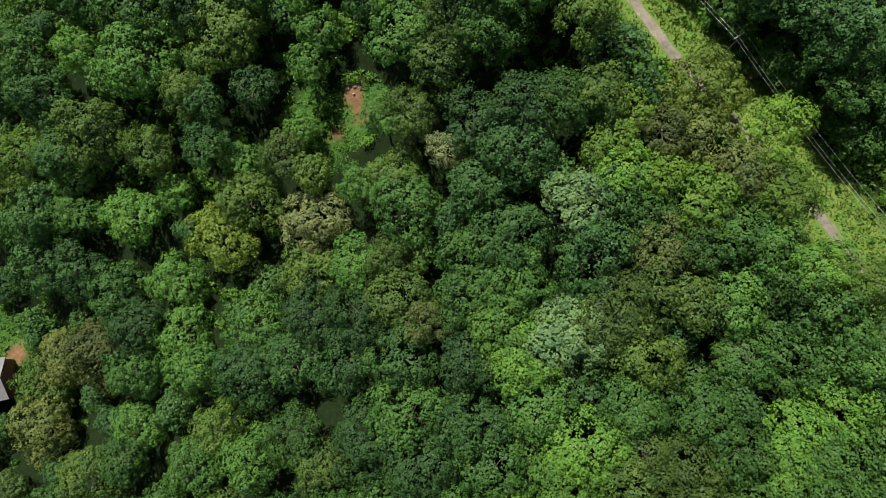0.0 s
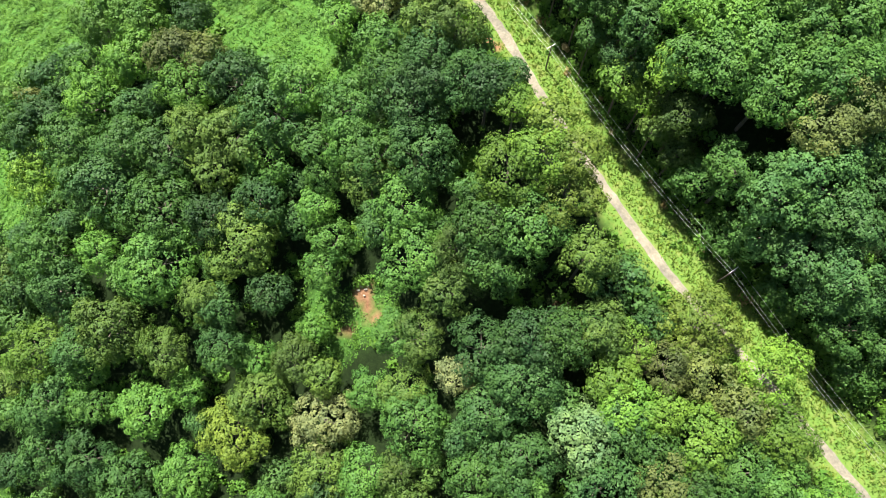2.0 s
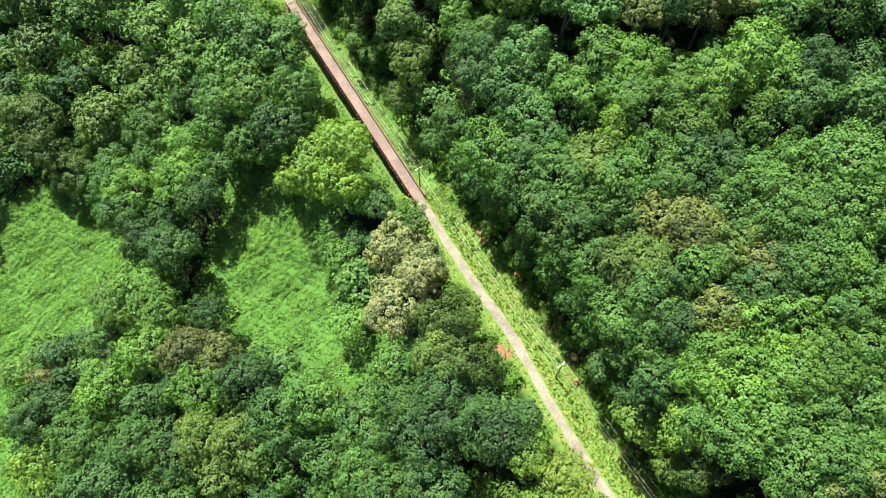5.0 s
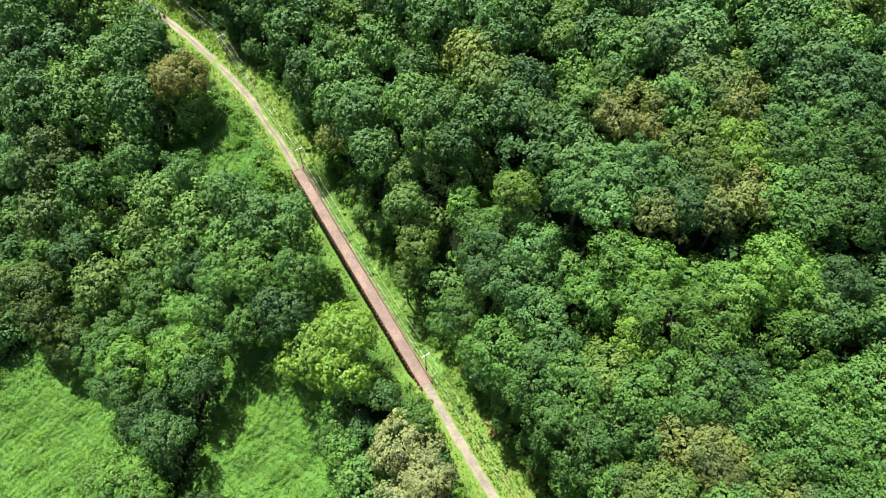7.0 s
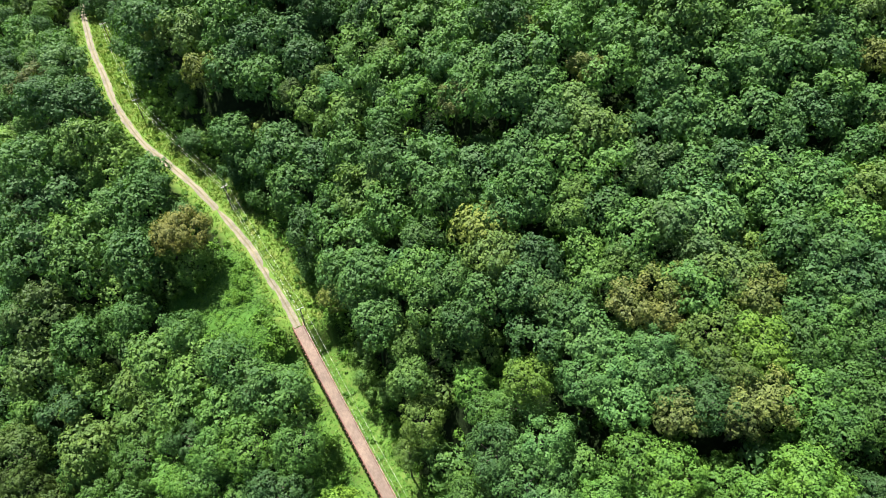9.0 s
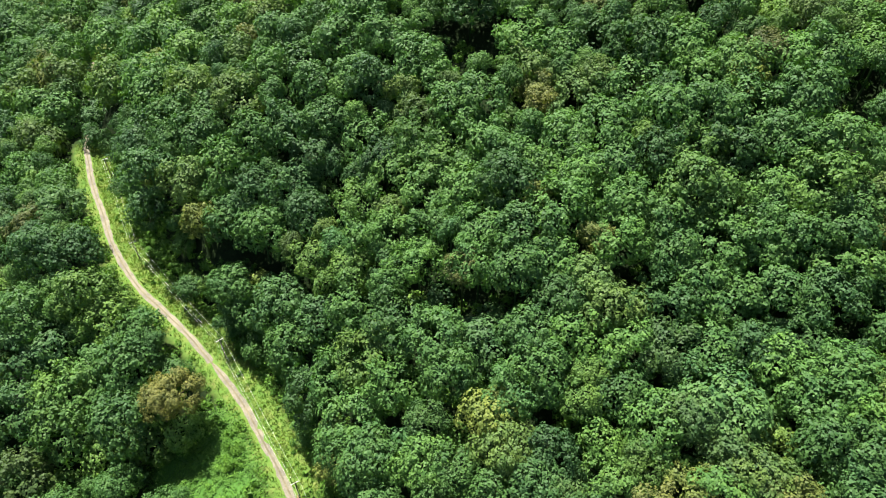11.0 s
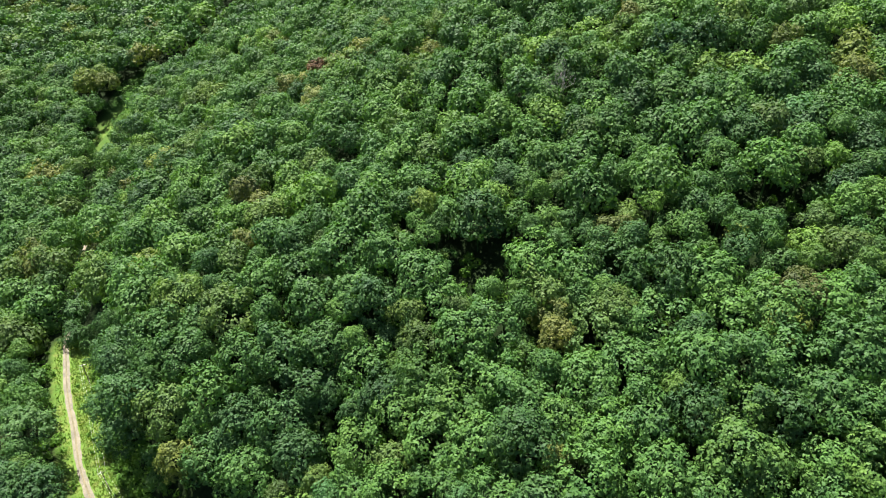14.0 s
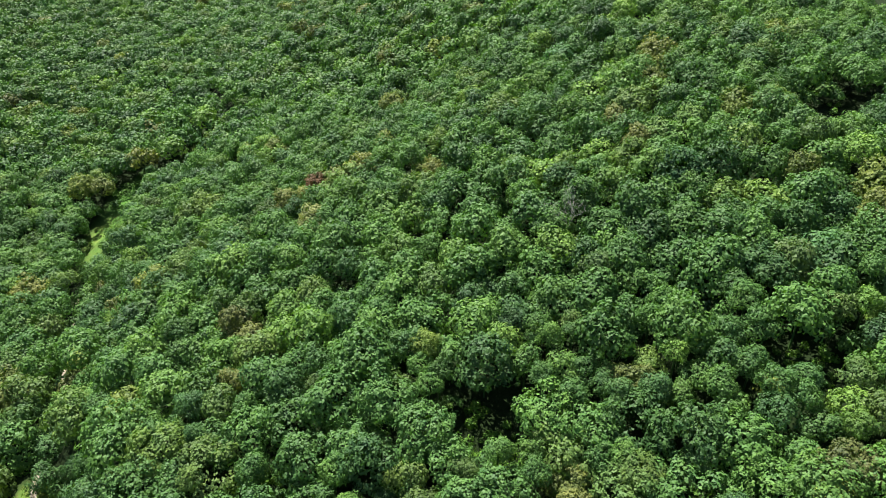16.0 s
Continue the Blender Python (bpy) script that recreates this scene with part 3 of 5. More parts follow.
STANDS.append(('g', [(42.3, -6.0, 5.7, 16), (48.3, -11.2, 6.4, 16), (62.1, -13.3, 6.6, 13), (-85.7, -31.2, 8.5, 14), (-55.7, -28.1, 7.4, 13), (-17.0, -24.8, 6.1, 16), (4.2, -24.2, 6.9, 15), (32.2, -23.5, 6.8, 18), (50.4, -23.1, 7.1, 16), (58.9, -22.0, 7.2, 16), (-59.4, 163.4, 5.7, 18), (-13.6, 101.1, 4.4, 19), (-100.4, 98.9, 5.8, 18), (-30.9, 98.0, 6.1, 18), (-18.9, 90.3, 7.0, 17), (-12.3, 94.0, 5.6, 17), (-18.7, 84.5, 6.3, 18), (-6.8, 156.5, 3.1, 14), (-1.8, 155.0, 5.1, 18), (2.0, 149.0, 5.3, 13), (6.0, 144.8, 6.5, 23), (7.8, 138.2, 4.7, 15), (11.3, 137.6, 6.7, 22), (14.1, 129.7, 5.7, 25)]))
STANDS.append(('g', [(13.6, 129.0, 4.9, 12), (19.3, 134.0, 7.1, 16), (20.7, 124.0, 6.8, 23), (19.4, 121.7, 5.5, 15), (26.4, 125.7, 6.2, 17), (28.6, 131.9, 6.4, 17), (34.2, 133.5, 6.4, 17), (24.0, 116.2, 5.4, 25), (24.2, 112.4, 5.2, 22), (39.2, 129.8, 6.9, 18), (50.3, 127.6, 7.0, 17), (46.6, 123.3, 6.2, 17), (40.7, 112.3, 5.4, 17), (35.3, 111.0, 5.3, 18), (31.6, 108.5, 5.9, 21), (27.7, 106.5, 5.7, 25), (24.4, 107.2, 3.1, 17), (20.6, 113.7, 2.6, 17), (29.4, 101.2, 4.9, 21), (31.9, 101.4, 5.2, 25), (38.7, 87.8, 5.6, 25), (43.5, 84.9, 6.2, 24), (48.4, 87.9, 6.3, 19), (59.2, 88.7, 7.0, 19)]))
STANDS.append(('g', [(50.5, 81.1, 6.9, 20), (54.3, 124.0, 6.3, 17), (58.0, 128.2, 7.1, 16), (52.2, 117.5, 6.8, 19), (58.1, 119.5, 7.6, 16), (63.9, 120.5, 7.1, 18), (64.5, 128.0, 6.6, 18), (56.5, 111.1, 6.1, 18), (62.9, 104.6, 6.7, 18), (60.9, 81.9, 5.3, 19), (56.5, 80.7, 5.8, 20), (-127.1, 249.8, 8.8, 19), (-92.9, 236.3, 8.8, 18), (-120.8, 225.2, 8.8, 17), (-90.4, 221.2, 8.8, 19), (-88.8, 205.5, 5.5, 18), (-123.5, 209.0, 7.1, 17), (-103.7, 201.1, 7.4, 18), (-73.5, 200.0, 5.9, 18), (-58.0, 188.4, 6.9, 17), (-58.5, 179.2, 7.5, 17), (-51.2, 182.6, 6.7, 19), (-43.6, 179.5, 7.0, 22), (-39.9, 168.8, 6.8, 19)]))
STANDS.append(('g', [(-58.8, 170.0, 6.7, 19), (-94.3, 161.6, 7.1, 15), (-84.1, 263.5, 4.5, 12), (-68.6, 256.7, 7.0, 19), (-64.9, 253.4, 7.3, 11), (-46.9, 236.9, 8.4, 17), (-31.1, 242.0, 8.8, 17), (-19.9, 232.1, 8.8, 16), (-34.7, 225.8, 7.8, 15), (-43.5, 225.8, 6.6, 15), (-19.4, 217.7, 7.2, 16), (-29.1, 212.1, 8.1, 18), (-44.8, 221.7, 4.1, 7), (-24.9, 202.6, 7.7, 24), (-31.6, 206.9, 6.3, 25), (-10.1, 222.9, 8.0, 18), (-7.4, 214.2, 6.9, 19), (4.9, 207.7, 6.6, 19), (11.1, 212.3, 7.5, 17), (18.6, 219.7, 7.7, 16), (1.1, 190.6, 6.3, 19), (-3.6, 186.0, 5.5, 19), (11.1, 180.2, 6.7, 17), (17.8, 183.5, 6.0, 19)]))
STANDS.append(('g', [(27.4, 208.6, 7.4, 15), (29.3, 217.0, 7.7, 15), (32.4, 200.7, 7.2, 16), (41.1, 185.5, 6.9, 17), (56.7, 173.0, 7.4, 16), (62.5, 175.3, 6.9, 16), (58.1, 180.9, 6.9, 16), (62.2, 164.4, 7.3, 16), (56.7, 163.2, 6.5, 17), (67.6, 169.8, 6.8, 18), (66.3, 159.5, 6.6, 17), (58.9, 156.6, 5.8, 17), (58.0, 209.6, 7.8, 16), (62.4, 201.7, 7.6, 17), (45.7, 215.4, 7.8, 15), (60.2, 192.0, 7.2, 17), (68.2, 205.8, 7.8, 15), (71.1, 194.3, 6.7, 15), (23.2, 150.5, 5.6, 15), (30.4, 147.3, 4.9, 16), (-185.0, 391.0, 8.8, 16), (-174.3, 396.2, 8.8, 16), (-156.3, 318.7, 8.8, 17), (-92.9, 245.4, 7.8, 17)]))
STANDS.append(('g', [(-101.6, 240.9, 8.8, 16), (-134.3, 336.5, 4.8, 6), (-109.2, 331.3, 8.8, 19), (-119.3, 357.2, 8.8, 19), (-148.1, 385.2, 8.8, 17), (-93.5, 308.0, 8.8, 19), (-82.5, 299.0, 8.8, 18), (-113.0, 299.4, 4.2, 14), (-73.9, 287.6, 8.8, 19), (-70.1, 271.6, 7.7, 17), (-66.7, 297.1, 8.1, 17), (-59.9, 267.6, 7.5, 19), (-42.9, 295.1, 7.8, 16), (-64.3, 317.8, 8.8, 17), (-52.0, 320.5, 8.8, 16), (-47.3, 307.7, 8.8, 18), (-37.3, 311.8, 8.8, 17), (-41.5, 322.4, 8.8, 18), (-65.7, 337.6, 8.8, 17), (-27.5, 319.8, 8.8, 18), (-17.2, 310.7, 8.8, 18), (-13.8, 303.1, 8.7, 16), (-31.0, 288.9, 8.4, 16), (-30.7, 259.5, 7.7, 17)]))
STANDS.append(('g', [(-7.4, 290.6, 8.2, 17), (0.2, 292.8, 8.8, 16), (-0.1, 278.1, 8.7, 16), (-3.3, 262.3, 8.1, 17), (6.7, 271.1, 8.4, 17), (5.9, 256.7, 7.8, 19), (-12.9, 254.9, 7.2, 17), (-23.0, 255.6, 6.6, 18), (-15.4, 245.4, 7.1, 18), (-60.2, 246.1, 5.7, 8), (0.4, 247.0, 7.6, 18), (9.0, 243.3, 8.2, 19), (-1.1, 237.7, 6.6, 17), (7.4, 234.6, 7.2, 18), (14.8, 236.2, 7.3, 18), (18.1, 247.8, 8.3, 17), (16.7, 227.6, 6.4, 16), (13.2, 310.8, 8.8, 17), (23.8, 306.1, 8.8, 16), (32.9, 305.6, 8.8, 17), (22.2, 274.1, 8.5, 17), (31.8, 275.1, 8.8, 16), (32.4, 262.0, 8.8, 17), (24.2, 258.3, 7.1, 16)]))
STANDS.append(('g', [(40.4, 287.2, 8.8, 15), (44.8, 298.1, 8.8, 17), (53.6, 295.0, 8.8, 16), (45.1, 270.6, 8.5, 19), (53.8, 270.9, 8.5, 18), (41.5, 245.0, 7.7, 17), (33.2, 248.2, 7.7, 16), (29.8, 239.3, 6.7, 15), (46.9, 231.3, 7.5, 15), (53.0, 227.0, 8.3, 14), (41.7, 236.5, 6.8, 16), (52.6, 238.0, 7.7, 16), (56.6, 259.3, 8.2, 18), (62.6, 266.5, 8.5, 19), (76.0, 282.1, 8.8, 17), (83.1, 280.5, 8.8, 18), (74.8, 268.0, 8.8, 18), (68.3, 259.3, 8.4, 19), (72.7, 252.9, 8.3, 16), (65.3, 248.5, 7.3, 17), (65.5, 242.5, 7.2, 17), (61.5, 237.6, 7.8, 16), (67.6, 236.0, 7.1, 17), (76.5, 235.6, 7.2, 18)]))
STANDS.append(('g', [(62.3, 225.3, 8.4, 16), (64.7, 215.7, 7.4, 16), (-20.2, 349.2, 8.2, 15), (-34.5, 333.8, 8.7, 19), (-1.8, 327.0, 8.8, 20), (66.9, 360.1, 8.8, 18), (61.7, 346.5, 8.8, 15), (75.7, 325.0, 8.7, 20), (29.5, 330.3, 8.8, 19), (-104.1, 353.2, 8.8, 17), (-104.8, 323.0, 8.8, 18), (-220.5, 525.7, 8.8, 18), (-236.1, 497.9, 8.8, 19), (-192.8, 421.0, 8.8, 18), (-293.9, 624.9, 8.8, 17), (-267.1, 633.3, 8.8, 18), (-250.9, 703.4, 8.8, 18)]))
STANDS.append(('v', [(-93.1, 81.2, 7.1, 8), (-77.3, 67.6, 4.8, 10), (-25.4, 80.7, 4.1, 11), (-28.0, 75.1, 4.1, 11), (-24.5, 68.3, 4.8, 11), (-26.7, 62.6, 4.1, 11), (-82.9, 42.5, 4.8, 9), (-68.2, 34.8, 6.6, 10), (-57.2, 39.2, 3.8, 11), (-80.8, 36.5, 5.5, 10), (-42.3, 46.0, 4.8, 12), (-15.7, 38.1, 4.9, 14), (-29.8, 51.3, 3.5, 11), (-58.2, 21.6, 6.5, 9), (-57.3, 9.7, 7.1, 10), (-67.2, -10.6, 6.0, 10), (-51.7, -17.8, 6.1, 10), (-97.6, 171.4, 8.5, 13), (-84.1, 175.2, 7.4, 12), (-68.5, 167.5, 5.4, 12), (-49.9, 160.8, 7.6, 15), (-58.8, 156.1, 4.3, 15), (-24.7, 143.6, 4.3, 13), (-11.4, 135.2, 4.3, 12)]))
STANDS.append(('v', [(-27.2, 130.1, 4.6, 12), (-24.7, 113.8, 4.6, 13), (-31.4, 133.4, 3.9, 12), (-76.5, 222.3, 6.8, 13), (-86.4, 220.7, 7.9, 12), (-96.8, 218.3, 7.1, 11), (-104.4, 192.2, 7.6, 11), (-101.5, 196.2, 5.8, 11), (-91.1, 193.7, 6.5, 9), (-87.3, 185.4, 6.4, 9), (-77.0, 170.2, 6.1, 9), (-14.9, 188.7, 5.2, 13), (-5.9, 186.2, 5.1, 11), (1.4, 184.4, 5.0, 10), (-27.5, 196.0, 4.2, 9), (-14.7, 180.1, 5.1, 21), (-27.2, 189.2, 2.9, 12), (-21.2, 184.8, 3.8, 11), (-1.0, 176.8, 4.9, 9), (6.0, 171.8, 4.8, 10), (1.3, 171.7, 4.2, 9), (42.8, 152.3, 5.9, 10), (54.5, 155.8, 6.0, 9), (-171.3, 475.2, 2.5, 13)]))
STANDS.append(('v', [(-172.5, 468.0, 2.1, 13), (-176.9, 529.7, 3.2, 13)]))
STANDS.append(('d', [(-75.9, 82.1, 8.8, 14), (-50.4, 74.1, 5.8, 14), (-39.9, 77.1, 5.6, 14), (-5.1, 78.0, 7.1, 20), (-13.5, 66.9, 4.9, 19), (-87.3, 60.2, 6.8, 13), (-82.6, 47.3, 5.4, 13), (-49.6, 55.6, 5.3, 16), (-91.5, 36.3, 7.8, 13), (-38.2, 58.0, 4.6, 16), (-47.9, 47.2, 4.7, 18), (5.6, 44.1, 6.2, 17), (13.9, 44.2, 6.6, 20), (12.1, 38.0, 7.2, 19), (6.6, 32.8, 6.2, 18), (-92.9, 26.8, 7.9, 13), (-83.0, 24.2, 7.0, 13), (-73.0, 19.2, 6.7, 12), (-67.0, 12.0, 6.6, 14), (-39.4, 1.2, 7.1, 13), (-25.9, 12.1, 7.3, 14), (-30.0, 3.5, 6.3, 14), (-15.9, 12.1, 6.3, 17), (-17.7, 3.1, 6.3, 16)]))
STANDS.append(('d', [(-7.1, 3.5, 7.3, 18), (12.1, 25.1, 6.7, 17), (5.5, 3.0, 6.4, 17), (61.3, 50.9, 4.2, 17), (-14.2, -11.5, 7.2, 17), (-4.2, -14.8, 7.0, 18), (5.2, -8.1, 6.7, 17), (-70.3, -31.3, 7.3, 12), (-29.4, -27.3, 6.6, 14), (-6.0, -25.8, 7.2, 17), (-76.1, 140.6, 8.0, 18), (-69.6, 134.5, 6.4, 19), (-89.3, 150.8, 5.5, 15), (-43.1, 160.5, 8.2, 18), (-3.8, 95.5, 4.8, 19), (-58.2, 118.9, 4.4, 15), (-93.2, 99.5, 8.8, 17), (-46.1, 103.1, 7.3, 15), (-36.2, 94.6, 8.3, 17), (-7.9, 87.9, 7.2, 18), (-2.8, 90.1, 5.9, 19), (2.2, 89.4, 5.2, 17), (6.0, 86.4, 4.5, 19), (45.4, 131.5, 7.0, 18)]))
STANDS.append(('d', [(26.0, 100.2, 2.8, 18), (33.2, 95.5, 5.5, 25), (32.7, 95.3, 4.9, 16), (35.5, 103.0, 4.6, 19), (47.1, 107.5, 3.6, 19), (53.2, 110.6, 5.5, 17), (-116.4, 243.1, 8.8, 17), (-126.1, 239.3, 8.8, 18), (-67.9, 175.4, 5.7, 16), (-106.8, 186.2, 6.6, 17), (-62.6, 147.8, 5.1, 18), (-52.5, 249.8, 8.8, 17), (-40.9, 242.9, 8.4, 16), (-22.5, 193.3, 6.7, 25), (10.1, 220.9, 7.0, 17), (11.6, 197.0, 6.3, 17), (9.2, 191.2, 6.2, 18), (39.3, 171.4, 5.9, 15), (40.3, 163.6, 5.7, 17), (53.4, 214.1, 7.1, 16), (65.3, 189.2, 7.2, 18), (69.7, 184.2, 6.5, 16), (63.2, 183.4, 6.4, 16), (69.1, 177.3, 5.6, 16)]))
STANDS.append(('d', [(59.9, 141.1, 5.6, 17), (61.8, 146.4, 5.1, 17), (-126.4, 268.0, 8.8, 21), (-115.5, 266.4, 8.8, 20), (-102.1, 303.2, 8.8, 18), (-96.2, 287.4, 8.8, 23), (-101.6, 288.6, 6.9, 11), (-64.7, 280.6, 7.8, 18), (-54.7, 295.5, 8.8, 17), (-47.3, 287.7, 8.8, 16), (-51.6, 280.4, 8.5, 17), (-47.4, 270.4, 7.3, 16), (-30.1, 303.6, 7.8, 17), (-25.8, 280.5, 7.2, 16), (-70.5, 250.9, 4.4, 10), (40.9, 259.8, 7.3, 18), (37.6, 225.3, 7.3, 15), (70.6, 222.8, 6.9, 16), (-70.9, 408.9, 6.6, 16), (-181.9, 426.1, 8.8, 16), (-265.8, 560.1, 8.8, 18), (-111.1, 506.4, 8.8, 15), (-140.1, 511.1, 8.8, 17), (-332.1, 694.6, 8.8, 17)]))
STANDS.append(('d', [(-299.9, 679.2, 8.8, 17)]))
STANDS.append(('o', [(-49.6, 84.6, 6.6, 13), (-46.0, 89.9, 7.4, 16), (-43.5, 68.6, 8.5, 16), (-15.5, 74.5, 5.6, 18), (-0.2, 54.1, 5.7, 19), (0.8, 61.0, 5.1, 20), (22.7, 57.7, 5.0, 19), (-74.5, 52.1, 8.3, 14), (-52.9, 56.6, 4.7, 18), (-60.7, 47.1, 5.5, 15), (-40.4, 37.4, 7.1, 15), (-26.7, 41.3, 4.0, 16), (-32.8, 45.0, 5.2, 16), (-5.3, 46.7, 4.7, 20), (-8.5, 37.5, 4.9, 17), (25.0, 46.6, 5.6, 17), (-94.7, -3.2, 7.6, 12), (-26.5, 22.1, 6.8, 14), (-9.5, 22.2, 4.9, 15), (-7.2, 13.1, 6.1, 17), (28.5, 10.5, 6.7, 18), (34.8, 14.0, 6.8, 18), (40.2, 12.2, 4.6, 18), (31.8, 3.6, 6.2, 18)]))
STANDS.append(('o', [(-75.8, -19.8, 6.8, 14), (-44.5, -9.6, 5.2, 14), (-23.1, -16.1, 5.3, 12), (31.9, -11.9, 5.0, 18), (30.0, -16.1, 4.4, 16), (38.9, -15.3, 5.7, 15), (-42.1, -27.1, 6.4, 13), (41.5, -22.5, 6.3, 17), (-115.5, 176.2, 8.8, 19), (-104.4, 164.6, 6.8, 16), (-98.6, 178.4, 8.5, 16), (-112.1, 168.9, 7.0, 19), (-2.8, 108.9, 6.2, 18), (-4.9, 102.4, 5.5, 18), (0.3, 100.1, 5.3, 17), (-54.7, 91.1, 5.9, 15), (25.2, 136.6, 6.5, 15), (28.4, 114.3, 5.4, 21), (32.0, 114.7, 4.8, 18), (45.3, 116.6, 6.1, 17), (40.4, 82.1, 4.8, 20), (40.9, 78.3, 3.4, 13), (37.0, 82.2, 2.8, 15), (-115.0, 209.6, 8.8, 18)]))
STANDS.append(('o', [(-116.6, 198.1, 8.5, 17), (-27.0, 226.0, 8.5, 16), (0.2, 221.7, 7.8, 17), (3.5, 197.3, 6.4, 20), (-12.1, 172.6, 5.3, 20), (-14.8, 168.3, 3.4, 16), (13.6, 187.9, 4.8, 18), (48.4, 186.7, 6.3, 17), (42.9, 176.6, 7.3, 17), (45.6, 168.2, 5.9, 17), (37.4, 214.7, 6.9, 16), (75.9, 202.6, 7.0, 17), (-177.5, 367.2, 8.8, 16), (-160.5, 368.5, 8.8, 17), (-158.7, 334.0, 8.8, 16), (-130.0, 289.0, 8.6, 19), (-131.5, 347.4, 8.8, 19), (-88.2, 317.6, 8.8, 17), (-71.8, 308.8, 8.5, 18), (-83.2, 283.4, 8.1, 20), (-16.8, 291.6, 6.5, 15), (26.8, 289.2, 8.2, 15), (31.4, 291.8, 6.5, 15), (15.9, 302.0, 8.6, 15)]))
STANDS.append(('o', [(27.1, 225.7, 7.9, 16), (-52.9, 445.2, 8.8, 18), (-78.0, 369.5, 5.9, 15), (-117.2, 411.2, 7.2, 19), (86.7, 375.8, 8.8, 14), (51.5, 403.4, 7.5, 16), (83.4, 295.0, 6.3, 17), (-174.5, 384.3, 8.8, 17)]))
STANDS.append(('y', [(19.6, 67.5, 5.5, 18), (21.2, 72.9, 3.9, 21), (-46.8, 29.5, 7.3, 14), (42.6, 47.5, 7.0, 15), (16.9, 79.6, 4.5, 19), (1.2, 204.4, 7.0, 19), (63.4, 276.3, 5.3, 16)]))
STANDS.append(('p', [(-26.1, 32.3, 6.8, 13), (0.8, 39.1, 3.5, 18), (-13.5, 128.7, 7.0, 16), (-14.3, 115.4, 6.7, 17), (-8.5, 121.4, 5.4, 16), (-63.9, 420.7, 8.2, 16)]))
STANDS.append(('b', [(36.2, 40.3, 5.1, 16), (43.2, 39.1, 6.3, 15), (48.4, 33.2, 4.6, 16), (36.8, 21.0, 5.6, 18), (-76.7, 5.9, 8.4, 14), (-88.3, 4.4, 7.4, 12), (-2.1, 10.3, 4.7, 17), (-92.2, -11.1, 8.1, 13), (-60.3, 109.6, 7.0, 17), (-53.5, 109.0, 4.6, 15), (35.2, 121.4, 6.1, 17), (40.4, 121.4, 5.5, 17), (39.2, 116.5, 4.8, 17), (41.7, 104.2, 4.1, 17), (49.9, 111.0, 4.8, 18), (60.1, 76.4, 5.9, 20), (57.4, 74.3, 5.3, 20), (-35.5, 210.6, 4.9, 9), (34.5, 162.5, 4.4, 18), (29.5, 183.7, 5.4, 18), (35.2, 187.8, 5.5, 16), (35.5, 181.4, 4.7, 17), (51.6, 182.3, 5.5, 16), (49.5, 163.3, 5.8, 17)]))
STANDS.append(('b', [(45.6, 161.7, 5.1, 16), (-139.0, 285.8, 7.2, 18), (-79.0, 272.1, 5.5, 20), (-4.9, 236.3, 4.4, 18), (16.5, 287.8, 5.1, 15), (16.3, 294.3, 5.2, 14), (25.0, 240.7, 4.5, 16), (70.2, 283.9, 6.4, 18), (-71.8, 445.0, 6.0, 16), (-47.4, 451.8, 8.3, 16), (-80.6, 444.4, 6.0, 18), (-81.2, 365.6, 7.1, 15), (-74.2, 357.0, 5.7, 16), (-191.0, 552.6, 8.8, 18), (-74.1, 337.9, 4.7, 16), (-18.9, 435.6, 6.9, 15), (111.8, 358.9, 7.0, 15), (99.6, 383.1, 6.2, 15), (-169.1, 373.5, 8.8, 17), (-61.4, 452.9, 7.0, 18), (-17.2, 429.5, 5.2, 17), (54.9, 411.5, 5.4, 16)]))
STANDS.append(('h', [(30.4, 32.9, 5.0, 18), (10.1, 7.7, 7.4, 17), (13.6, 2.4, 6.2, 18), (59.8, 16.5, 5.4, 17), (52.1, 59.1, 2.3, 7), (59.9, 51.4, 3.5, 6), (22.5, -11.1, 7.6, 17), (19.1, -16.3, 5.5, 17), (56.8, -9.4, 6.6, 14), (55.2, -15.2, 6.0, 14), (63.6, -4.1, 6.0, 15), (13.9, -23.5, 6.8, 16), (23.1, -23.0, 6.7, 18), (-68.3, 153.5, 8.0, 19), (-85.6, 157.6, 7.9, 16), (-77.1, 126.4, 8.5, 18), (-70.3, 120.0, 6.6, 18), (-81.0, 121.5, 6.9, 17), (-71.7, 110.7, 7.3, 17), (-80.0, 102.1, 7.4, 16), (-57.7, 101.4, 6.8, 16), (6.3, 133.6, 2.0, 11), (42.8, 98.3, 6.9, 19), (48.2, 102.5, 7.1, 18)]))
STANDS.append(('h', [(53.8, 101.9, 7.1, 18), (50.6, 94.8, 7.0, 17), (44.7, 92.6, 6.3, 18), (39.1, 94.9, 5.1, 21), (56.0, 94.2, 7.0, 20), (53.8, 87.4, 6.9, 17), (61.5, 112.4, 6.9, 17), (62.6, 97.2, 5.4, 17), (-102.6, 230.5, 8.3, 16), (-109.6, 230.1, 8.8, 17), (-108.3, 222.2, 8.8, 17), (-81.5, 195.3, 7.6, 18), (-67.9, 191.0, 7.9, 17), (-72.4, 184.5, 7.3, 15), (-49.9, 170.6, 8.6, 19), (-12.3, 205.1, 5.2, 19), (-12.2, 197.1, 6.6, 19), (-10.8, 190.4, 5.7, 19), (-6.0, 194.9, 5.7, 20), (27.4, 155.7, 6.3, 16), (32.7, 152.7, 5.6, 16), (35.4, 144.4, 6.7, 17), (43.2, 145.0, 5.5, 17), (47.6, 146.2, 6.2, 17)]))
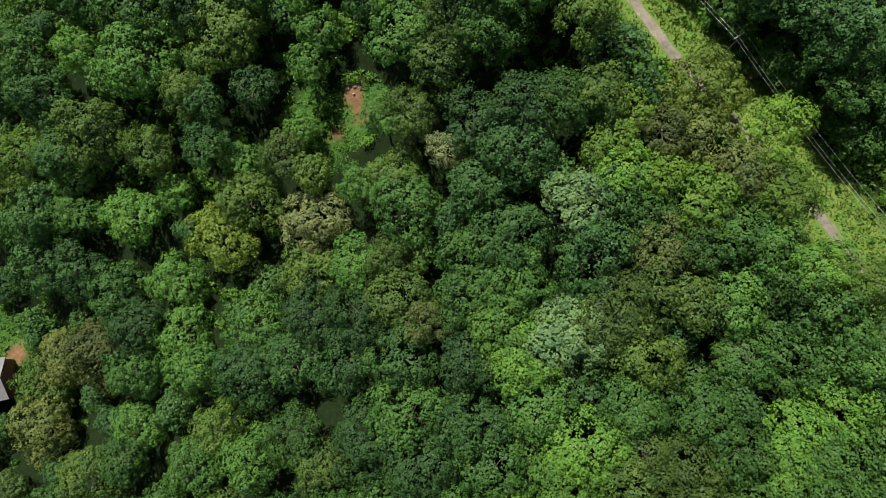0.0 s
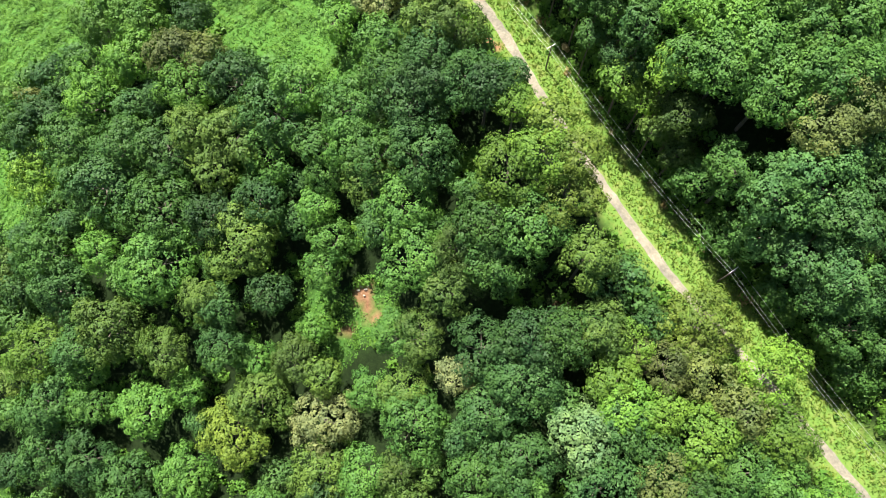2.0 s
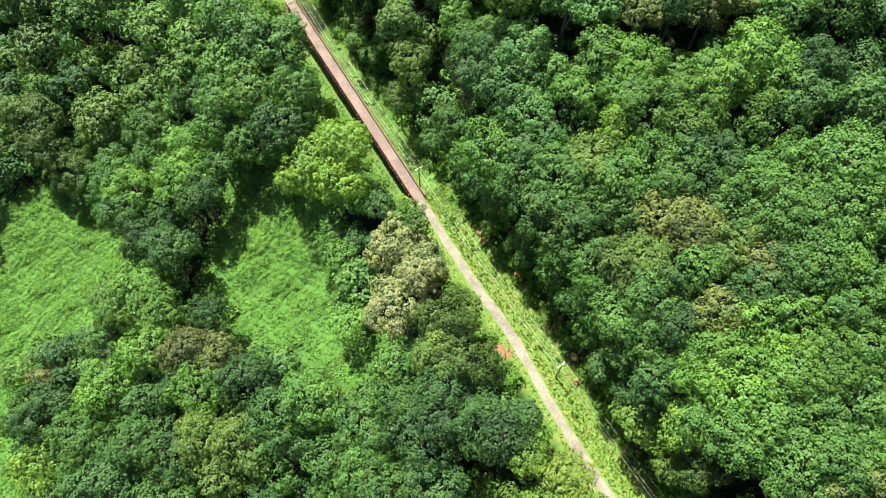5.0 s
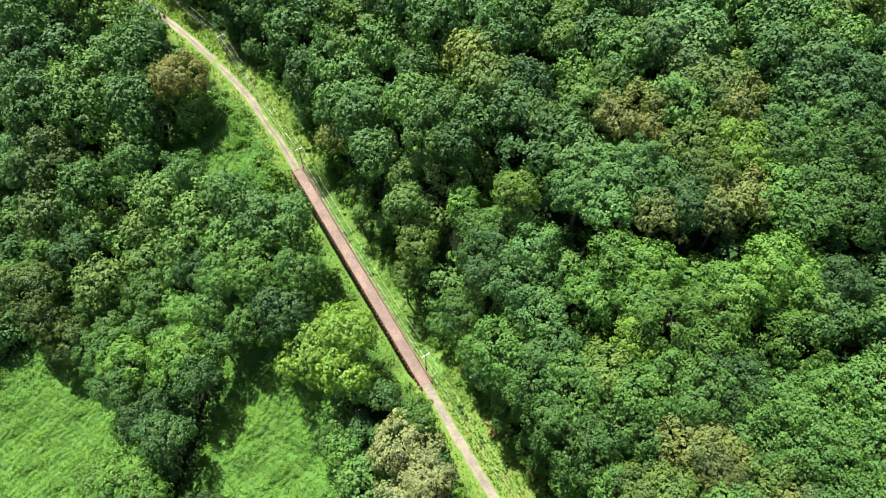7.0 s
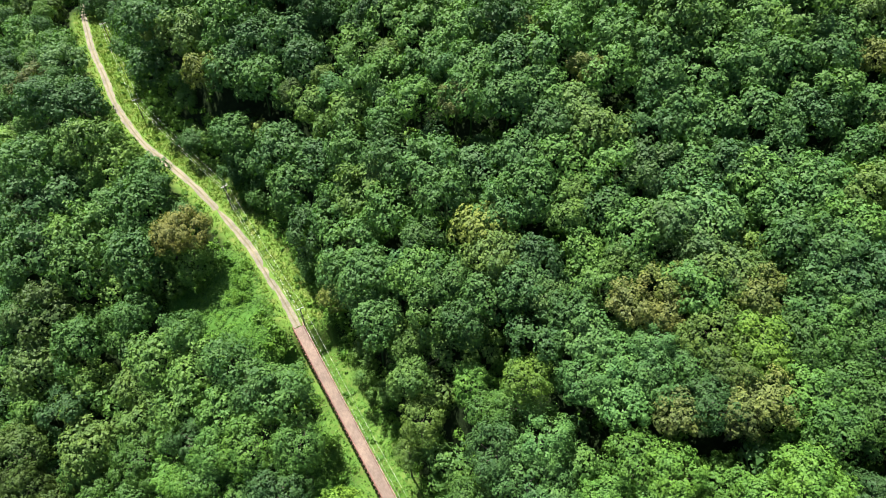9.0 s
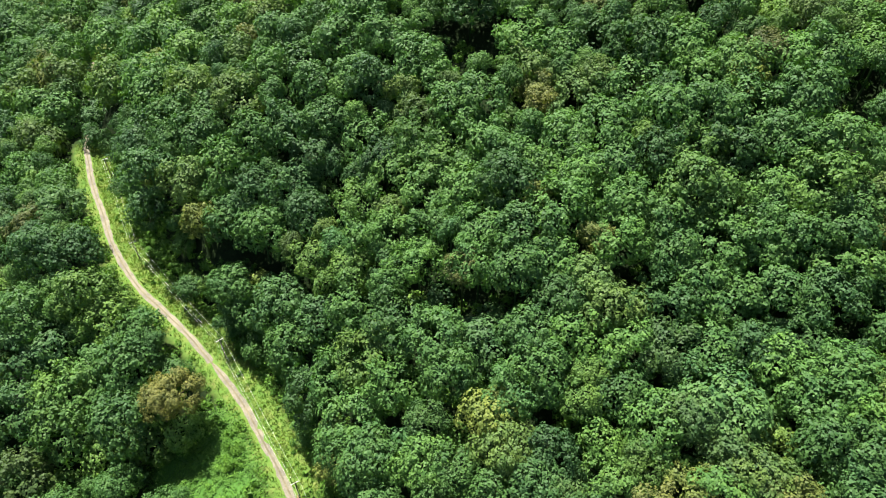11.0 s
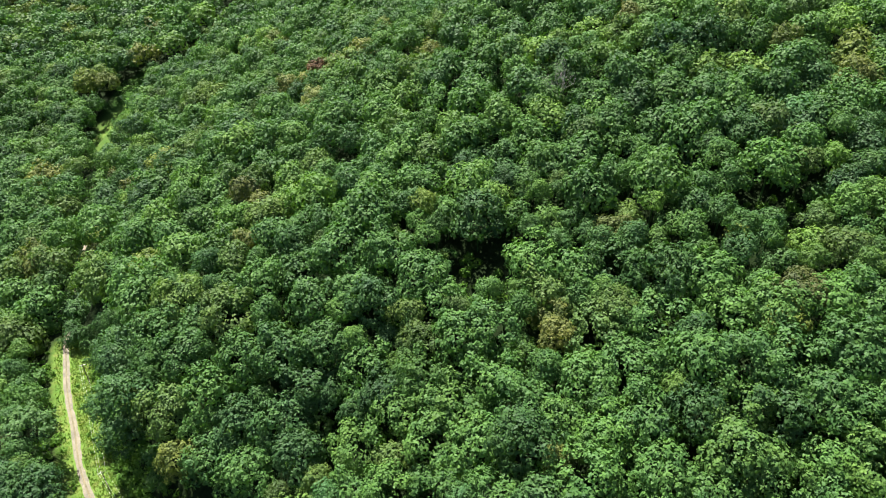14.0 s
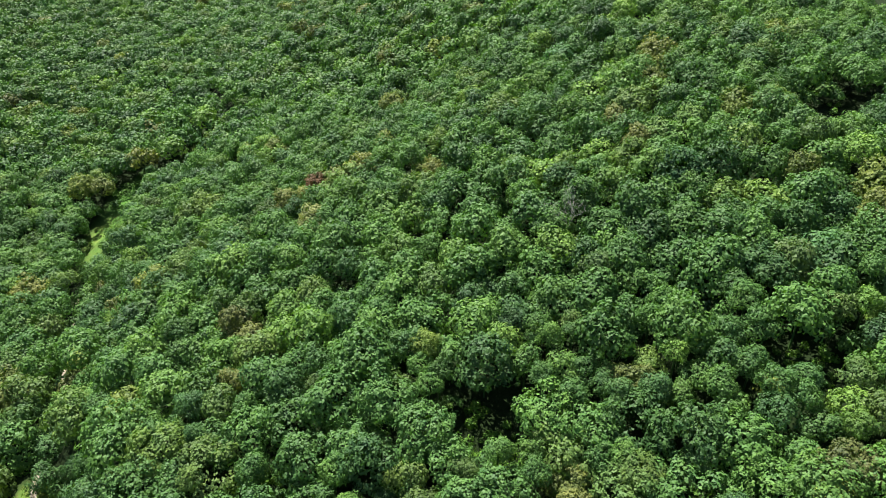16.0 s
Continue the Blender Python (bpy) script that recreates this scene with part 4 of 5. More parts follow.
STANDS.append(('h', [(52.4, 149.4, 6.3, 18), (55.0, 145.3, 5.6, 17), (40.5, 137.8, 6.7, 18), (53.7, 138.1, 6.2, 17), (-96.9, 341.5, 8.8, 17), (-81.7, 339.0, 8.8, 17), (-31.4, 269.1, 7.1, 16), (-22.3, 273.9, 7.9, 17), (-16.5, 280.6, 7.1, 17), (-8.9, 273.2, 8.6, 16), (-13.1, 265.6, 8.4, 17), (55.3, 284.4, 8.8, 17), (50.6, 259.2, 7.3, 18), (48.2, 250.4, 8.8, 18), (53.8, 247.2, 7.1, 17), (63.1, 280.3, 8.1, 18), (79.8, 255.1, 7.6, 18), (72.2, 244.3, 8.1, 19), (78.7, 241.1, 8.1, 17), (73.8, 228.0, 7.0, 17), (-52.7, 351.1, 8.8, 18), (-3.1, 340.6, 8.8, 18), (48.0, 325.3, 7.5, 18), (-105.6, 378.7, 8.8, 18)]))
STANDS.append(('h', [(-99.8, 330.0, 6.6, 17), (-221.1, 733.6, 8.8, 16)]))
STANDS.append(('w', [(23.0, 28.4, 6.6, 18), (18.8, 5.2, 6.2, 17), (22.4, 8.7, 6.1, 17)]))
STANDS.append(('t', [(24.5, 20.2, 6.6, 19), (28.5, 30.2, 4.5, 17), (52.3, 65.8, 6.4, 23), (57.5, 67.5, 7.0, 20), (62.1, 61.5, 5.9, 18), (54.7, 61.9, 5.9, 15), (58.8, 57.6, 6.4, 18), (63.1, 51.6, 6.1, 22), (3.4, 145.1, 4.4, 11), (15.5, 142.0, 6.7, 15), (21.8, 179.1, 6.6, 17), (26.6, 174.6, 7.8, 17), (31.2, 169.3, 6.4, 17), (21.2, 170.2, 6.4, 18), (27.1, 166.9, 6.4, 17), (32.8, 175.8, 5.2, 17), (43.1, 206.3, 8.2, 15), (45.4, 199.8, 8.8, 18), (38.8, 199.5, 6.5, 17), (44.1, 191.5, 7.0, 16), (3.1, 161.1, 7.2, 19), (9.4, 156.8, 7.7, 17), (12.7, 162.4, 6.4, 17), (13.4, 150.1, 5.7, 14)]))
STANDS.append(('t', [(23.0, 232.0, 6.5, 15)]))
STANDS.append(('n', [(-77.7, 227.1, 6.9, 19), (-80.7, 223.2, 5.0, 20)]))
STANDS.append(('r', [(-67.7, 448.4, 6.0, 18)]))

rng_trees = random.Random(11)
SINGLE_TO = 178.0  # trees beyond stand too close in the woods to be told apart
LISTED = []
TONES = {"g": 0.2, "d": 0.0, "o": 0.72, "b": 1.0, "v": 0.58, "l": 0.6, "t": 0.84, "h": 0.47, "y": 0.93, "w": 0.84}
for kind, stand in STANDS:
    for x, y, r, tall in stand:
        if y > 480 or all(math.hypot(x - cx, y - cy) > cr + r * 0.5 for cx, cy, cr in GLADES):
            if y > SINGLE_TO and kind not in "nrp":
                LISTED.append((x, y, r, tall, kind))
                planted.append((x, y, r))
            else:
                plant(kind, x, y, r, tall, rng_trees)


def too_near(x, y, r, taken, f):
    for cx, cy, cr in taken.get((int(x // 12), int(y // 12)), ()):
        if (x - cx) ** 2 + (y - cy) ** 2 < (f * (r + cr)) ** 2:
            return True
    return False


def book(x, y, r, taken):
    for i in (-1, 0, 1):
        for j in (-1, 0, 1):
            taken.setdefault((int(x // 12) + i, int(y // 12) + j), []).append((x, y, r))


def fill_woods():
    """Places for the trees between and beyond the stands, none on open ground, the trail or in the gaps."""
    rng = random.Random(5)
    taken = {}
    for q in planted:
        book(*q, taken)
    found = []
    tries = 90000
    for _ in range(tries):
        y = -35 + 955 * rng.random() ** 1.1
        west = np.interp(y, (-30, 60, 180, 300, 400, 560, 900), (-108, -115, -140, -182, -228, -308, -505))
        east = np.interp(y, (-30, 60, 180, 300, 400, 490, 560, 640, 900), (80, 78, 94, 122, 158, 195, 110, 20, -145))
        x = rng.uniform(-320, 200) if y < 560 else rng.uniform(-510, 115)
        if not west < x < east:
            continue
        r = rng.choice((3.6, 4.4, 5.0, 5.6, 6.4)) if y < 340 else rng.uniform(6.0, 9.4)
        if any((x - cx) ** 2 + (y - cy) ** 2 < (cr + r * 0.85) ** 2 for cx, cy, cr in OPEN + GAPS + GLADES):
            continue
        if too_near(x, y, r, taken, 0.86 if x < -15 and y < 62 else 0.74 if x < -50 and 140 < y < 215 else 0.60 if x > 15 and y < 150 else 0.66 if y < 240 else 0.60 if y < 340 else 0.56):
            continue
        found.append((x, y, r))
        book(x, y, r, taken)
    for _ in range(60000):
        y = 90 + 460 * rng.random()
        x = rng.uniform(-300, 190)
        if not np.interp(y, (60, 180, 300, 400, 560), (-115, -140, -182, -228, -308)) < x < np.interp(y, (60, 180, 300, 400, 490, 560), (78, 94, 122, 158, 195, 110)):
            continue
        r = rng.uniform(2.8, 3.6)
        if too_near(x, y, r, taken, 0.60) or any((x - cx) ** 2 + (y - cy) ** 2 < (cr + r * 0.7) ** 2 for cx, cy, cr in OPEN + GAPS + GLADES):
            continue
        found.append((x, y, r))
        book(x, y, r, taken)
    a = np.array(found)
    gap, side, _ = trail_gap(a[:, 0], a[:, 1])
    keep = gap > np.where(side > 0, 8.0, 4.5) + a[:, 2] * 0.8
    keep |= (a[:, 1] > 338) & (gap > 2.5)
    edge = (side > 0) & (gap < np.where(a[:, 1] > 150, 24, 16))
    return [(*q, bool(e)) for q, e in zip(a[keep], edge[keep])]


FILL = fill_woods()
MID_SHAPES = [crown_arrays(500 + k, 5.8, 1750, 0.80, 11 + k, False, 0.92 + 0.06 * k, low=-0.3) for k in range(4)]
CLOSE_SHAPES = [crown_arrays(550 + k, 5.8, 2900, 0.78, 11 + 2 * k, False, 0.92 + 0.06 * k, low=-0.3) for k in range(5)]
FAR_SHAPES = [crown_arrays(600 + k, 7.0, 1500, 0.95, 11 + k, False, 0.94 + 0.06 * k, 0.14, -0.25, 1.7, 0.85, 0.32) for k in range(4)]
FAINT_SHAPES = [crown_arrays(650 + k, 7.0, 560, 1.25, 11 + k, False, 0.84 + 0.06 * k, 0.14, -0.2, 1.65, 0.8, 0.30) for k in range(3)]
SMALL_SHAPES = [crown_arrays(680 + k, 3.2, 300, 0.8, 8 + k, False, 0.85, low=-0.25) for k in range(3)]


def build_woods():
    """The trees of the woods that nobody could count: crowns and stems joined, nearer and farther ones."""
    rng = np.random.default_rng(8)
    lots = {"near": [[], [], 0, [], []], "far": [[], [], 0, [], []]}
    drawn = np.random.default_rng(18)
    spread = ([0.03, 0.2, 0.42, 0.55, 0.72, 0.84, 0.97], [0.2, 0.36, 0.22, 0.08, 0.07, 0.04, 0.03])
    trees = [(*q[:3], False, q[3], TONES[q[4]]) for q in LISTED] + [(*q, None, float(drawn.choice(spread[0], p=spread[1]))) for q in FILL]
    for x, y, r, edge, given, tone in trees:
        near = y < 380
        small = given is None and r < 3.6 and y > 90
        shape = SMALL_SHAPES if small else CLOSE_SHAPES if given and y < 320 else FAINT_SHAPES if y > 540 else MID_SHAPES if near else FAR_SHAPES
        v, f = shape[rng.integers(len(shape))]
        s = r / (5.8 if shape is MID_SHAPES or shape is CLOSE_SHAPES else 3.2 if small else 7.0)
        t = rng.uniform(0, 6.28)
        tall = rng.uniform(6, 10) if edge or small else (rng.uniform(6, 9) if x < -20 and y < 90 else rng.uniform(9, 13.5) if y < 240 else rng.uniform(12.5, 17)) if near else rng.uniform(15, 18.5)
        tall = given + rng.uniform(-2.0, 1.2) if given else tall
        q = v * [s, s, s * rng.uniform(0.9, 1.15)]
        q = np.stack([q[:, 0] * math.cos(t) - q[:, 1] * math.sin(t), q[:, 0] * math.sin(t) + q[:, 1] * math.cos(t), q[:, 2]], 1)
        z = gz(x, y)
        lot = lots["near" if near else "far"]
        lot[0].append(q + [x, y, z + tall - 0.88 * r])
        lot[1].append(f + lot[2])
        lot[2] += len(q)
        tone = float(np.clip(tone + rng.normal(scale=0.04), 0, 1))
        lot[3].append(np.full(len(q), tone))
        bright = float(np.clip(rng.normal(0.47, 0.24), 0, 1))
        lot[4].append(np.full(len(q), bright))
        if near:
            w = 0.25
            h = tall - r
            stem = np.array([(w * math.cos(k * 1.2566), w * math.sin(k * 1.2566), e) for e in (-1.0, h) for k in range(5)]) + [x, y, z]
            idx = [(k, (k + 1) % 5, 5 + (k + 1) % 5) for k in range(5)] + [(k, 5 + (k + 1) % 5, 5 + k) for k in range(5)]
            lot[0].append(stem)
            lot[1].append(np.array(idx) + lot[2])
            lot[2] += 10
            lot[3].append(np.full(10, tone))
            lot[4].append(np.full(10, 0.0))
    for name, (v, f, _, tones, brights) in lots.items():
        me = raw("woods", np.concatenate(v), np.concatenate(f))
        me.attributes.new("tone", "FLOAT", "POINT").data.foreach_set("value", np.concatenate(tones).astype(np.float32))
        me.attributes.new("shade", "FLOAT", "POINT").data.foreach_set("value", np.concatenate(brights).astype(np.float32))
        tagged(solid("woods", me, WOODS), "dense mixed green broadleaf woods covering the %s hillside" % ("near" if name == "near" else "far"), "woods", kind="stuff")


build_woods()


# ---- low growth ----
def carpet(name, x, y, lift, size, mat, label, seed, category, tip=0.36):
    """Leaves or blades lying over the ground at the places x, y."""
    rng = np.random.default_rng(seed)
    mid = np.stack([x, y, ground_z(x, y) + lift(x, y) + rng.uniform(0, 0.12, len(x))], 1)
    slope = np.stack([(lift(x, y) - lift(x + 0.2, y)) / 0.2, (lift(x, y) - lift(x, y + 0.2)) / 0.2, np.ones(len(x))], 1)
    nrm = unit(unit(slope) + rng.normal(scale=tip, size=(len(x), 3)))
    ln = size * rng.uniform(0.7, 1.4, len(x))
    me = raw(name, *leaf_faces(mid, nrm, ln, ln * 0.6, rng, False))
    return tagged(solid(name, me, mat), label, category, kind="stuff")


def vine_heave(x, y):
    """How high the creepers lie: mounds over buried shrubs, and small tufts."""
    mounds = np.maximum(0, np.sin(x * 0.42 + 1.7 * np.sin(y * 0.23)) * np.cos(y * 0.47 + 1.3 * np.sin(x * 0.19))) ** 1.5
    tufts = np.sin(x * 2.1 + 1.2 * np.sin(y * 1.3)) * np.cos(y * 2.4 + np.sin(x * 1.1))
    return 0.15 + 1.0 * mounds + 0.22 * tufts


def build_vines():
    rng = np.random.default_rng(21)
    xs, ys = [], []
    for cx, cy, r in OPEN:
        n = int(46 * r * r)
        a, d = rng.uniform(0, 6.28, n), (r + 2.5) * np.sqrt(rng.random(n))
        xs.append(cx + d * np.cos(a)), ys.append(cy + d * np.sin(a))
    x, y = np.concatenate(xs), np.concatenate(ys)
    gap, side, _ = trail_gap(x, y)
    ok = (gap > 2.2) & (clay_share(x, y) < 0.3)
    x, y = x[ok], y[ok]
    carpet("vine_carpet", x, y, vine_heave, 0.44, VINE_LEAF, "bright green creeping vines that smother the open valley floor", 22, "vines")


build_vines()


def verge_places(rng, n, near, far, sides, ylim=(-10, 560)):
    i = rng.integers(1, len(TRAIL_XY) - 1, n)
    run = TRAIL_XY[np.minimum(i + 1, len(TRAIL_XY) - 1)] - TRAIL_XY[i - 1]
    run = run / np.linalg.norm(run, axis=1, keepdims=True)
    s = rng.choice(sides, n)
    d = rng.uniform(near, far, n) * s
    p = TRAIL_XY[i] + np.stack([run[:, 1], -run[:, 0]], 1) * d[:, None] + run * rng.uniform(-0.8, 0.8, (n, 1))
    ok = (p[:, 1] > ylim[0]) & (p[:, 1] < ylim[1])
    return p[ok]


def build_grass():
    rng = np.random.default_rng(31)
    p = np.concatenate([verge_places(rng, 52000, 1.35, 8.6, [1]), verge_places(rng, 9000, 1.35, 3.6, [-1])])
    p = p[(on_bridge(p[:, 0], p[:, 1]) < 0.2) & ((p[:, 1] < 338) | (p[:, 1] > 480))]
    n = len(p)
    h = rng.uniform(0.25, 0.7, n)
    t = rng.uniform(0, 6.28, n)
    w = rng.uniform(0.10, 0.22, n)
    z = ground_z(p[:, 0], p[:, 1])
    a = np.stack([p[:, 0] - w * np.cos(t), p[:, 1] - w * np.sin(t), z - 0.03], 1)
    b = np.stack([p[:, 0] + w * np.cos(t), p[:, 1] + w * np.sin(t), z - 0.03], 1)
    c = np.stack([p[:, 0] + rng.normal(scale=0.25, size=n), p[:, 1] + rng.normal(scale=0.25, size=n), z + h], 1)
    me = raw("verge_grass", np.stack([a, b, c], 1).reshape(-1, 3), np.arange(n * 3).reshape(-1, 3))
    tagged(solid("verge_grass", me, GRASS_BLADE), "yellow-green rough grass on the verges of the path", "grass", kind="stuff")


build_grass()


def build_scrub(name, places, mat, label, seed, sizes, leaves=46):
    """Low leafy mounds."""
    rng = np.random.default_rng(seed)
    shapes = [crown_arrays(700 + seed + k, 1.0, leaves, 0.35, 5, False, 0.8, long=1.05) for k in range(3)]
    vs, fs, base = [], [], 0
    z = ground_z(places[:, 0], places[:, 1])
    for (x, y), h in zip(places, z):
        v, f = shapes[rng.integers(3)]
        s = rng.uniform(*sizes)
        t = rng.uniform(0, 6.28)
        q = v * s
        q = np.stack([q[:, 0] * math.cos(t) - q[:, 1] * math.sin(t), q[:, 0] * math.sin(t) + q[:, 1] * math.cos(t), q[:, 2]], 1)
        vs.append(q + [x, y, h + 0.35 * s])
        fs.append(f + base)
        base += len(q)
    me = raw(name, np.concatenate(vs), np.concatenate(fs))
    tagged(solid(name, me, mat), label, "shrubs", kind="stuff")


def scrub_places():
    rng = np.random.default_rng(41)
    edge = np.concatenate([verge_places(rng, 1500, 8.2, 13, [1], (-10, 335)), verge_places(rng, 1500, 10, 19, [1], (-10, 335))])
    low = verge_places(rng, 420, 3.4, 9.0, [-1], (20, 420))
    under = np.stack([rng.uniform(-130, 110, 1500), rng.uniform(-20, 300, 1500)], 1)
    under = under[open_share(under[:, 0], under[:, 1]) < 0.05]
    rim = []
    for cx, cy, r in OPEN:
        a = rng.uniform(0, 6.28, 7)
        rim.append(np.stack([cx + (r + 1.5) * np.cos(a), cy + (r + 1.5) * np.sin(a)], 1))
    rim = np.concatenate(rim)
    rim = rim[open_share(rim[:, 0], rim[:, 1]) < 0.7]
    pit = np.concatenate([np.stack([cx + cr * rng.normal(scale=0.8, size=16), cy + cr * rng.normal(scale=0.8, size=16)], 1) for cx, cy, cr in GAPS])
    tufts = verge_places(rng, 200, 3.2, 7.5, [1], (-10, 335))
    p = np.concatenate([edge, low, under, rim, pit])
    gap, side, _ = trail_gap(p[:, 0], p[:, 1])
    return p[(gap > np.where(side > 0, 7.4, 3.2)) & (clay_share(p[:, 0], p[:, 1]) < 0.1)], tufts


SCRUB, TUFTS = scrub_places()
build_scrub("scrub", SCRUB, SCRUB_LEAF, "green shrubs and saplings under and between the trees", 42, (0.7, 1.7), 100)
build_scrub("verge_scrub", TUFTS, SCRUB_LEAF, "low green bushes on the grassy verge of the path", 72, (0.25, 0.6), 44)
rng_brush = np.random.default_rng(51)
build_scrub("dry_brush", verge_places(rng_brush, 110, 7.2, 9.6, [1], (30, 140)), DRY_BRUSH, "pale dry brush along the power line", 52, (0.5, 1.1))


# ---- the bridge and things along the path ----
def box(bm, a, b, wide, high, up=Vector((0, 0, 1)), bevel=0.0):
    """A beam from a to b of that width and height, with chamfered edges where asked."""
    a, b = Vector(a), Vector(b)
    d = b - a
    q = d.to_track_quat("Y", "Z") if abs(d.normalized().z) < 0.95 else Matrix.Rotation(0, 3, "Z").to_quaternion()
    made = bmesh.ops.create_cube(bm, size=1)["verts"]
    mid = (a + b) / 2
    size = Vector((wide, d.length, high)) if abs(d.normalized().z) < 0.95 else Vector((wide, high, d.length))
    for v in made:
        v.co = q @ Vector((v.co.x * size.x, v.co.y * size.y, v.co.z * size.z)) + mid
    if bevel:
        edges = list({e for v in made for e in v.link_edges})
        bmesh.ops.bevel(bm, geom=edges, offset=bevel, segments=1, affect="EDGES")


def build_bridge(name, a, b, half, label, seed, piers):
    rng = random.Random(seed)
    thing = tagged(new(name), label, "bridge")
    thing.location = a
    run = b - a
    n = run.normalized()
    side = Vector((n.y, -n.x, 0))
    o = Vector((0, 0, 0))
    bm = bmesh.new()
    boards = int(run.length / 0.30)
    for k in range(boards):
        p = o + n * (0.15 + k * 0.30) + Vector((0, 0, 0.02 + rng.uniform(-0.008, 0.008)))
        box(bm, p - side * (half + rng.uniform(-0.03, 0.03)), p + side * (half + rng.uniform(-0.03, 0.03)), 0.285, 0.07)
    part("deck", bm, PLANK, thing, "worn pinkish timber deck boards")
    bm = bmesh.new()
    box(bm, -side * (half + 0.42) + Vector((0, 0, -0.12)), side * (half + 0.42) + Vector((0, 0, -0.12)), 0.34, 0.2, bevel=0.015)
    me = bpy.data.meshes.new("tie")
    bm.to_mesh(me)
    bm.free()
    me.materials.append(RAIL_WOOD)
    for k in range(int(run.length / 1.1)):
        tie = new("tie", me)
        tie.parent, tie.location = thing, n * (0.5 + k * 1.1)
    for s in (-1, 1):
        edge = side * s * (half + 0.06)
        bm = bmesh.new()
        box(bm, o + edge + Vector((0, 0, 1.12)), run + edge + Vector((0, 0, 1.12)), 0.22, 0.08, bevel=0.012)
        part("handrail", bm, RAIL_WOOD, thing, "dark timber handrail")
        for h in (0.38, 0.75):
            bm = bmesh.new()
            box(bm, o + edge + Vector((0, 0, h)), run + edge + Vector((0, 0, h)), 0.06, 0.14, bevel=0.01)
            part("rail", bm, RAIL_WOOD, thing)
        bm = bmesh.new()
        for k in range(int(run.length / 0.32)):
            p = edge + n * (0.16 + k * 0.32)
            box(bm, p + Vector((0, 0, 0.05)), p + Vector((0, 0, 1.08)), 0.09, 0.09)
        tagged(part("balustrade", bm, RAIL_WOOD, thing), kind="stuff")
        bm = bmesh.new()
        box(bm, o + edge * 0.72 + Vector((0, 0, -0.32)), run + edge * 0.72 + Vector((0, 0, -0.32)), 0.34, 0.55, bevel=0.02)
        part("girder", bm, RAIL_WOOD, thing)
        bm = bmesh.new()
        box(bm, Vector((0, 0, -0.75)), Vector((0, 0, 1.16)), 0.17, 0.17, bevel=0.015)
        me = bpy.data.meshes.new("post")
        bm.to_mesh(me)
        bm.free()
        me.materials.append(RAIL_WOOD)
        count = int(run.length / 1.9)
        for k in range(count + 1):
            post = new("post", me)
            post.parent = thing
            post.matrix_basis = Matrix.Translation(n * (run.length * k / count) + side * s * (half + 0.20)) @ pose(0, 0, 0, 0, 0, math.degrees(math.atan2(n.y, n.x)))
    for k in range(piers):
        p = n * (run.length * (k + 0.5) / piers)
        foot = gz(a.x + p.x, a.y + p.y) - a.z - 0.8
        bm = bmesh.new()
        for s in (-0.8, 0, 0.8):
            box(bm, p + side * s * half * 1.15 + Vector((0, 0, foot)), p + side * s * half * 1.15 + Vector((0, 0, -0.85)), 0.3, 0.3)
        box(bm, p - side * half * 1.1 + Vector((0, 0, -0.72)), p + side * half * 1.1 + Vector((0, 0, -0.72)), 0.32, 0.28)
        part("pier", bm, RAIL_WOOD, thing)
    return thing


build_bridge("timber_trestle_bridge", BRIDGE_A, BRIDGE_B, 1.28, "long timber footbridge with pinkish deck and dark railings", 3, 8)

POLES = [(81.4, 10.4), (50.4, 57.1), (19.8, 103.1), (-9.8, 148.8), (-44.4, 206.1), (-71.0, 245.0), (-106.4, 280.9), (-128.9, 320.2)]
TOP = 8.0


def build_pole(x, y, turn):
    z = gz(x, y)
    tall = TOP + float(trail_z(np.array(y))) - z
    thing = tagged(new("power_pole"), "slim dark wooden power pole with a pale crossarm", "pole", "poles of the power line")
    thing.matrix_basis = pose(x, y, z, 0, 0, turn)
    bm = bmesh.new()
    bmesh.ops.create_cone(bm, segments=10, radius1=0.17, radius2=0.12, depth=tall + 0.8, cap_ends=True)
    bmesh.ops.translate(bm, verts=bm.verts, vec=(0, 0, tall / 2 - 0.2))
    part("mast", bm, POLE_WOOD, thing)
    bm = bmesh.new()
    box(bm, (-1.1, 0.18, tall - 0.35), (1.1, 0.18, tall - 0.35), 0.12, 0.14, bevel=0.01)
    arm = part("crossarm", bm, CROSSARM, thing, "silvered timber crossarm")
    for s in (-1.0, -0.35, 1.0):
        bm = bmesh.new()
        bmesh.ops.create_cone(bm, segments=8, radius1=0.07, radius2=0.04, depth=0.22, cap_ends=True)
        bmesh.ops.translate(bm, verts=bm.verts, vec=(s, 0.18, tall - 0.17))
        part("insulator", bm, STONE, arm)


def pole_turn(i):
    a, b = POLES[max(i - 1, 0)], POLES[min(i + 1, len(POLES) - 1)]
    return math.degrees(math.atan2(b[1] - a[1], b[0] - a[0])) - 90


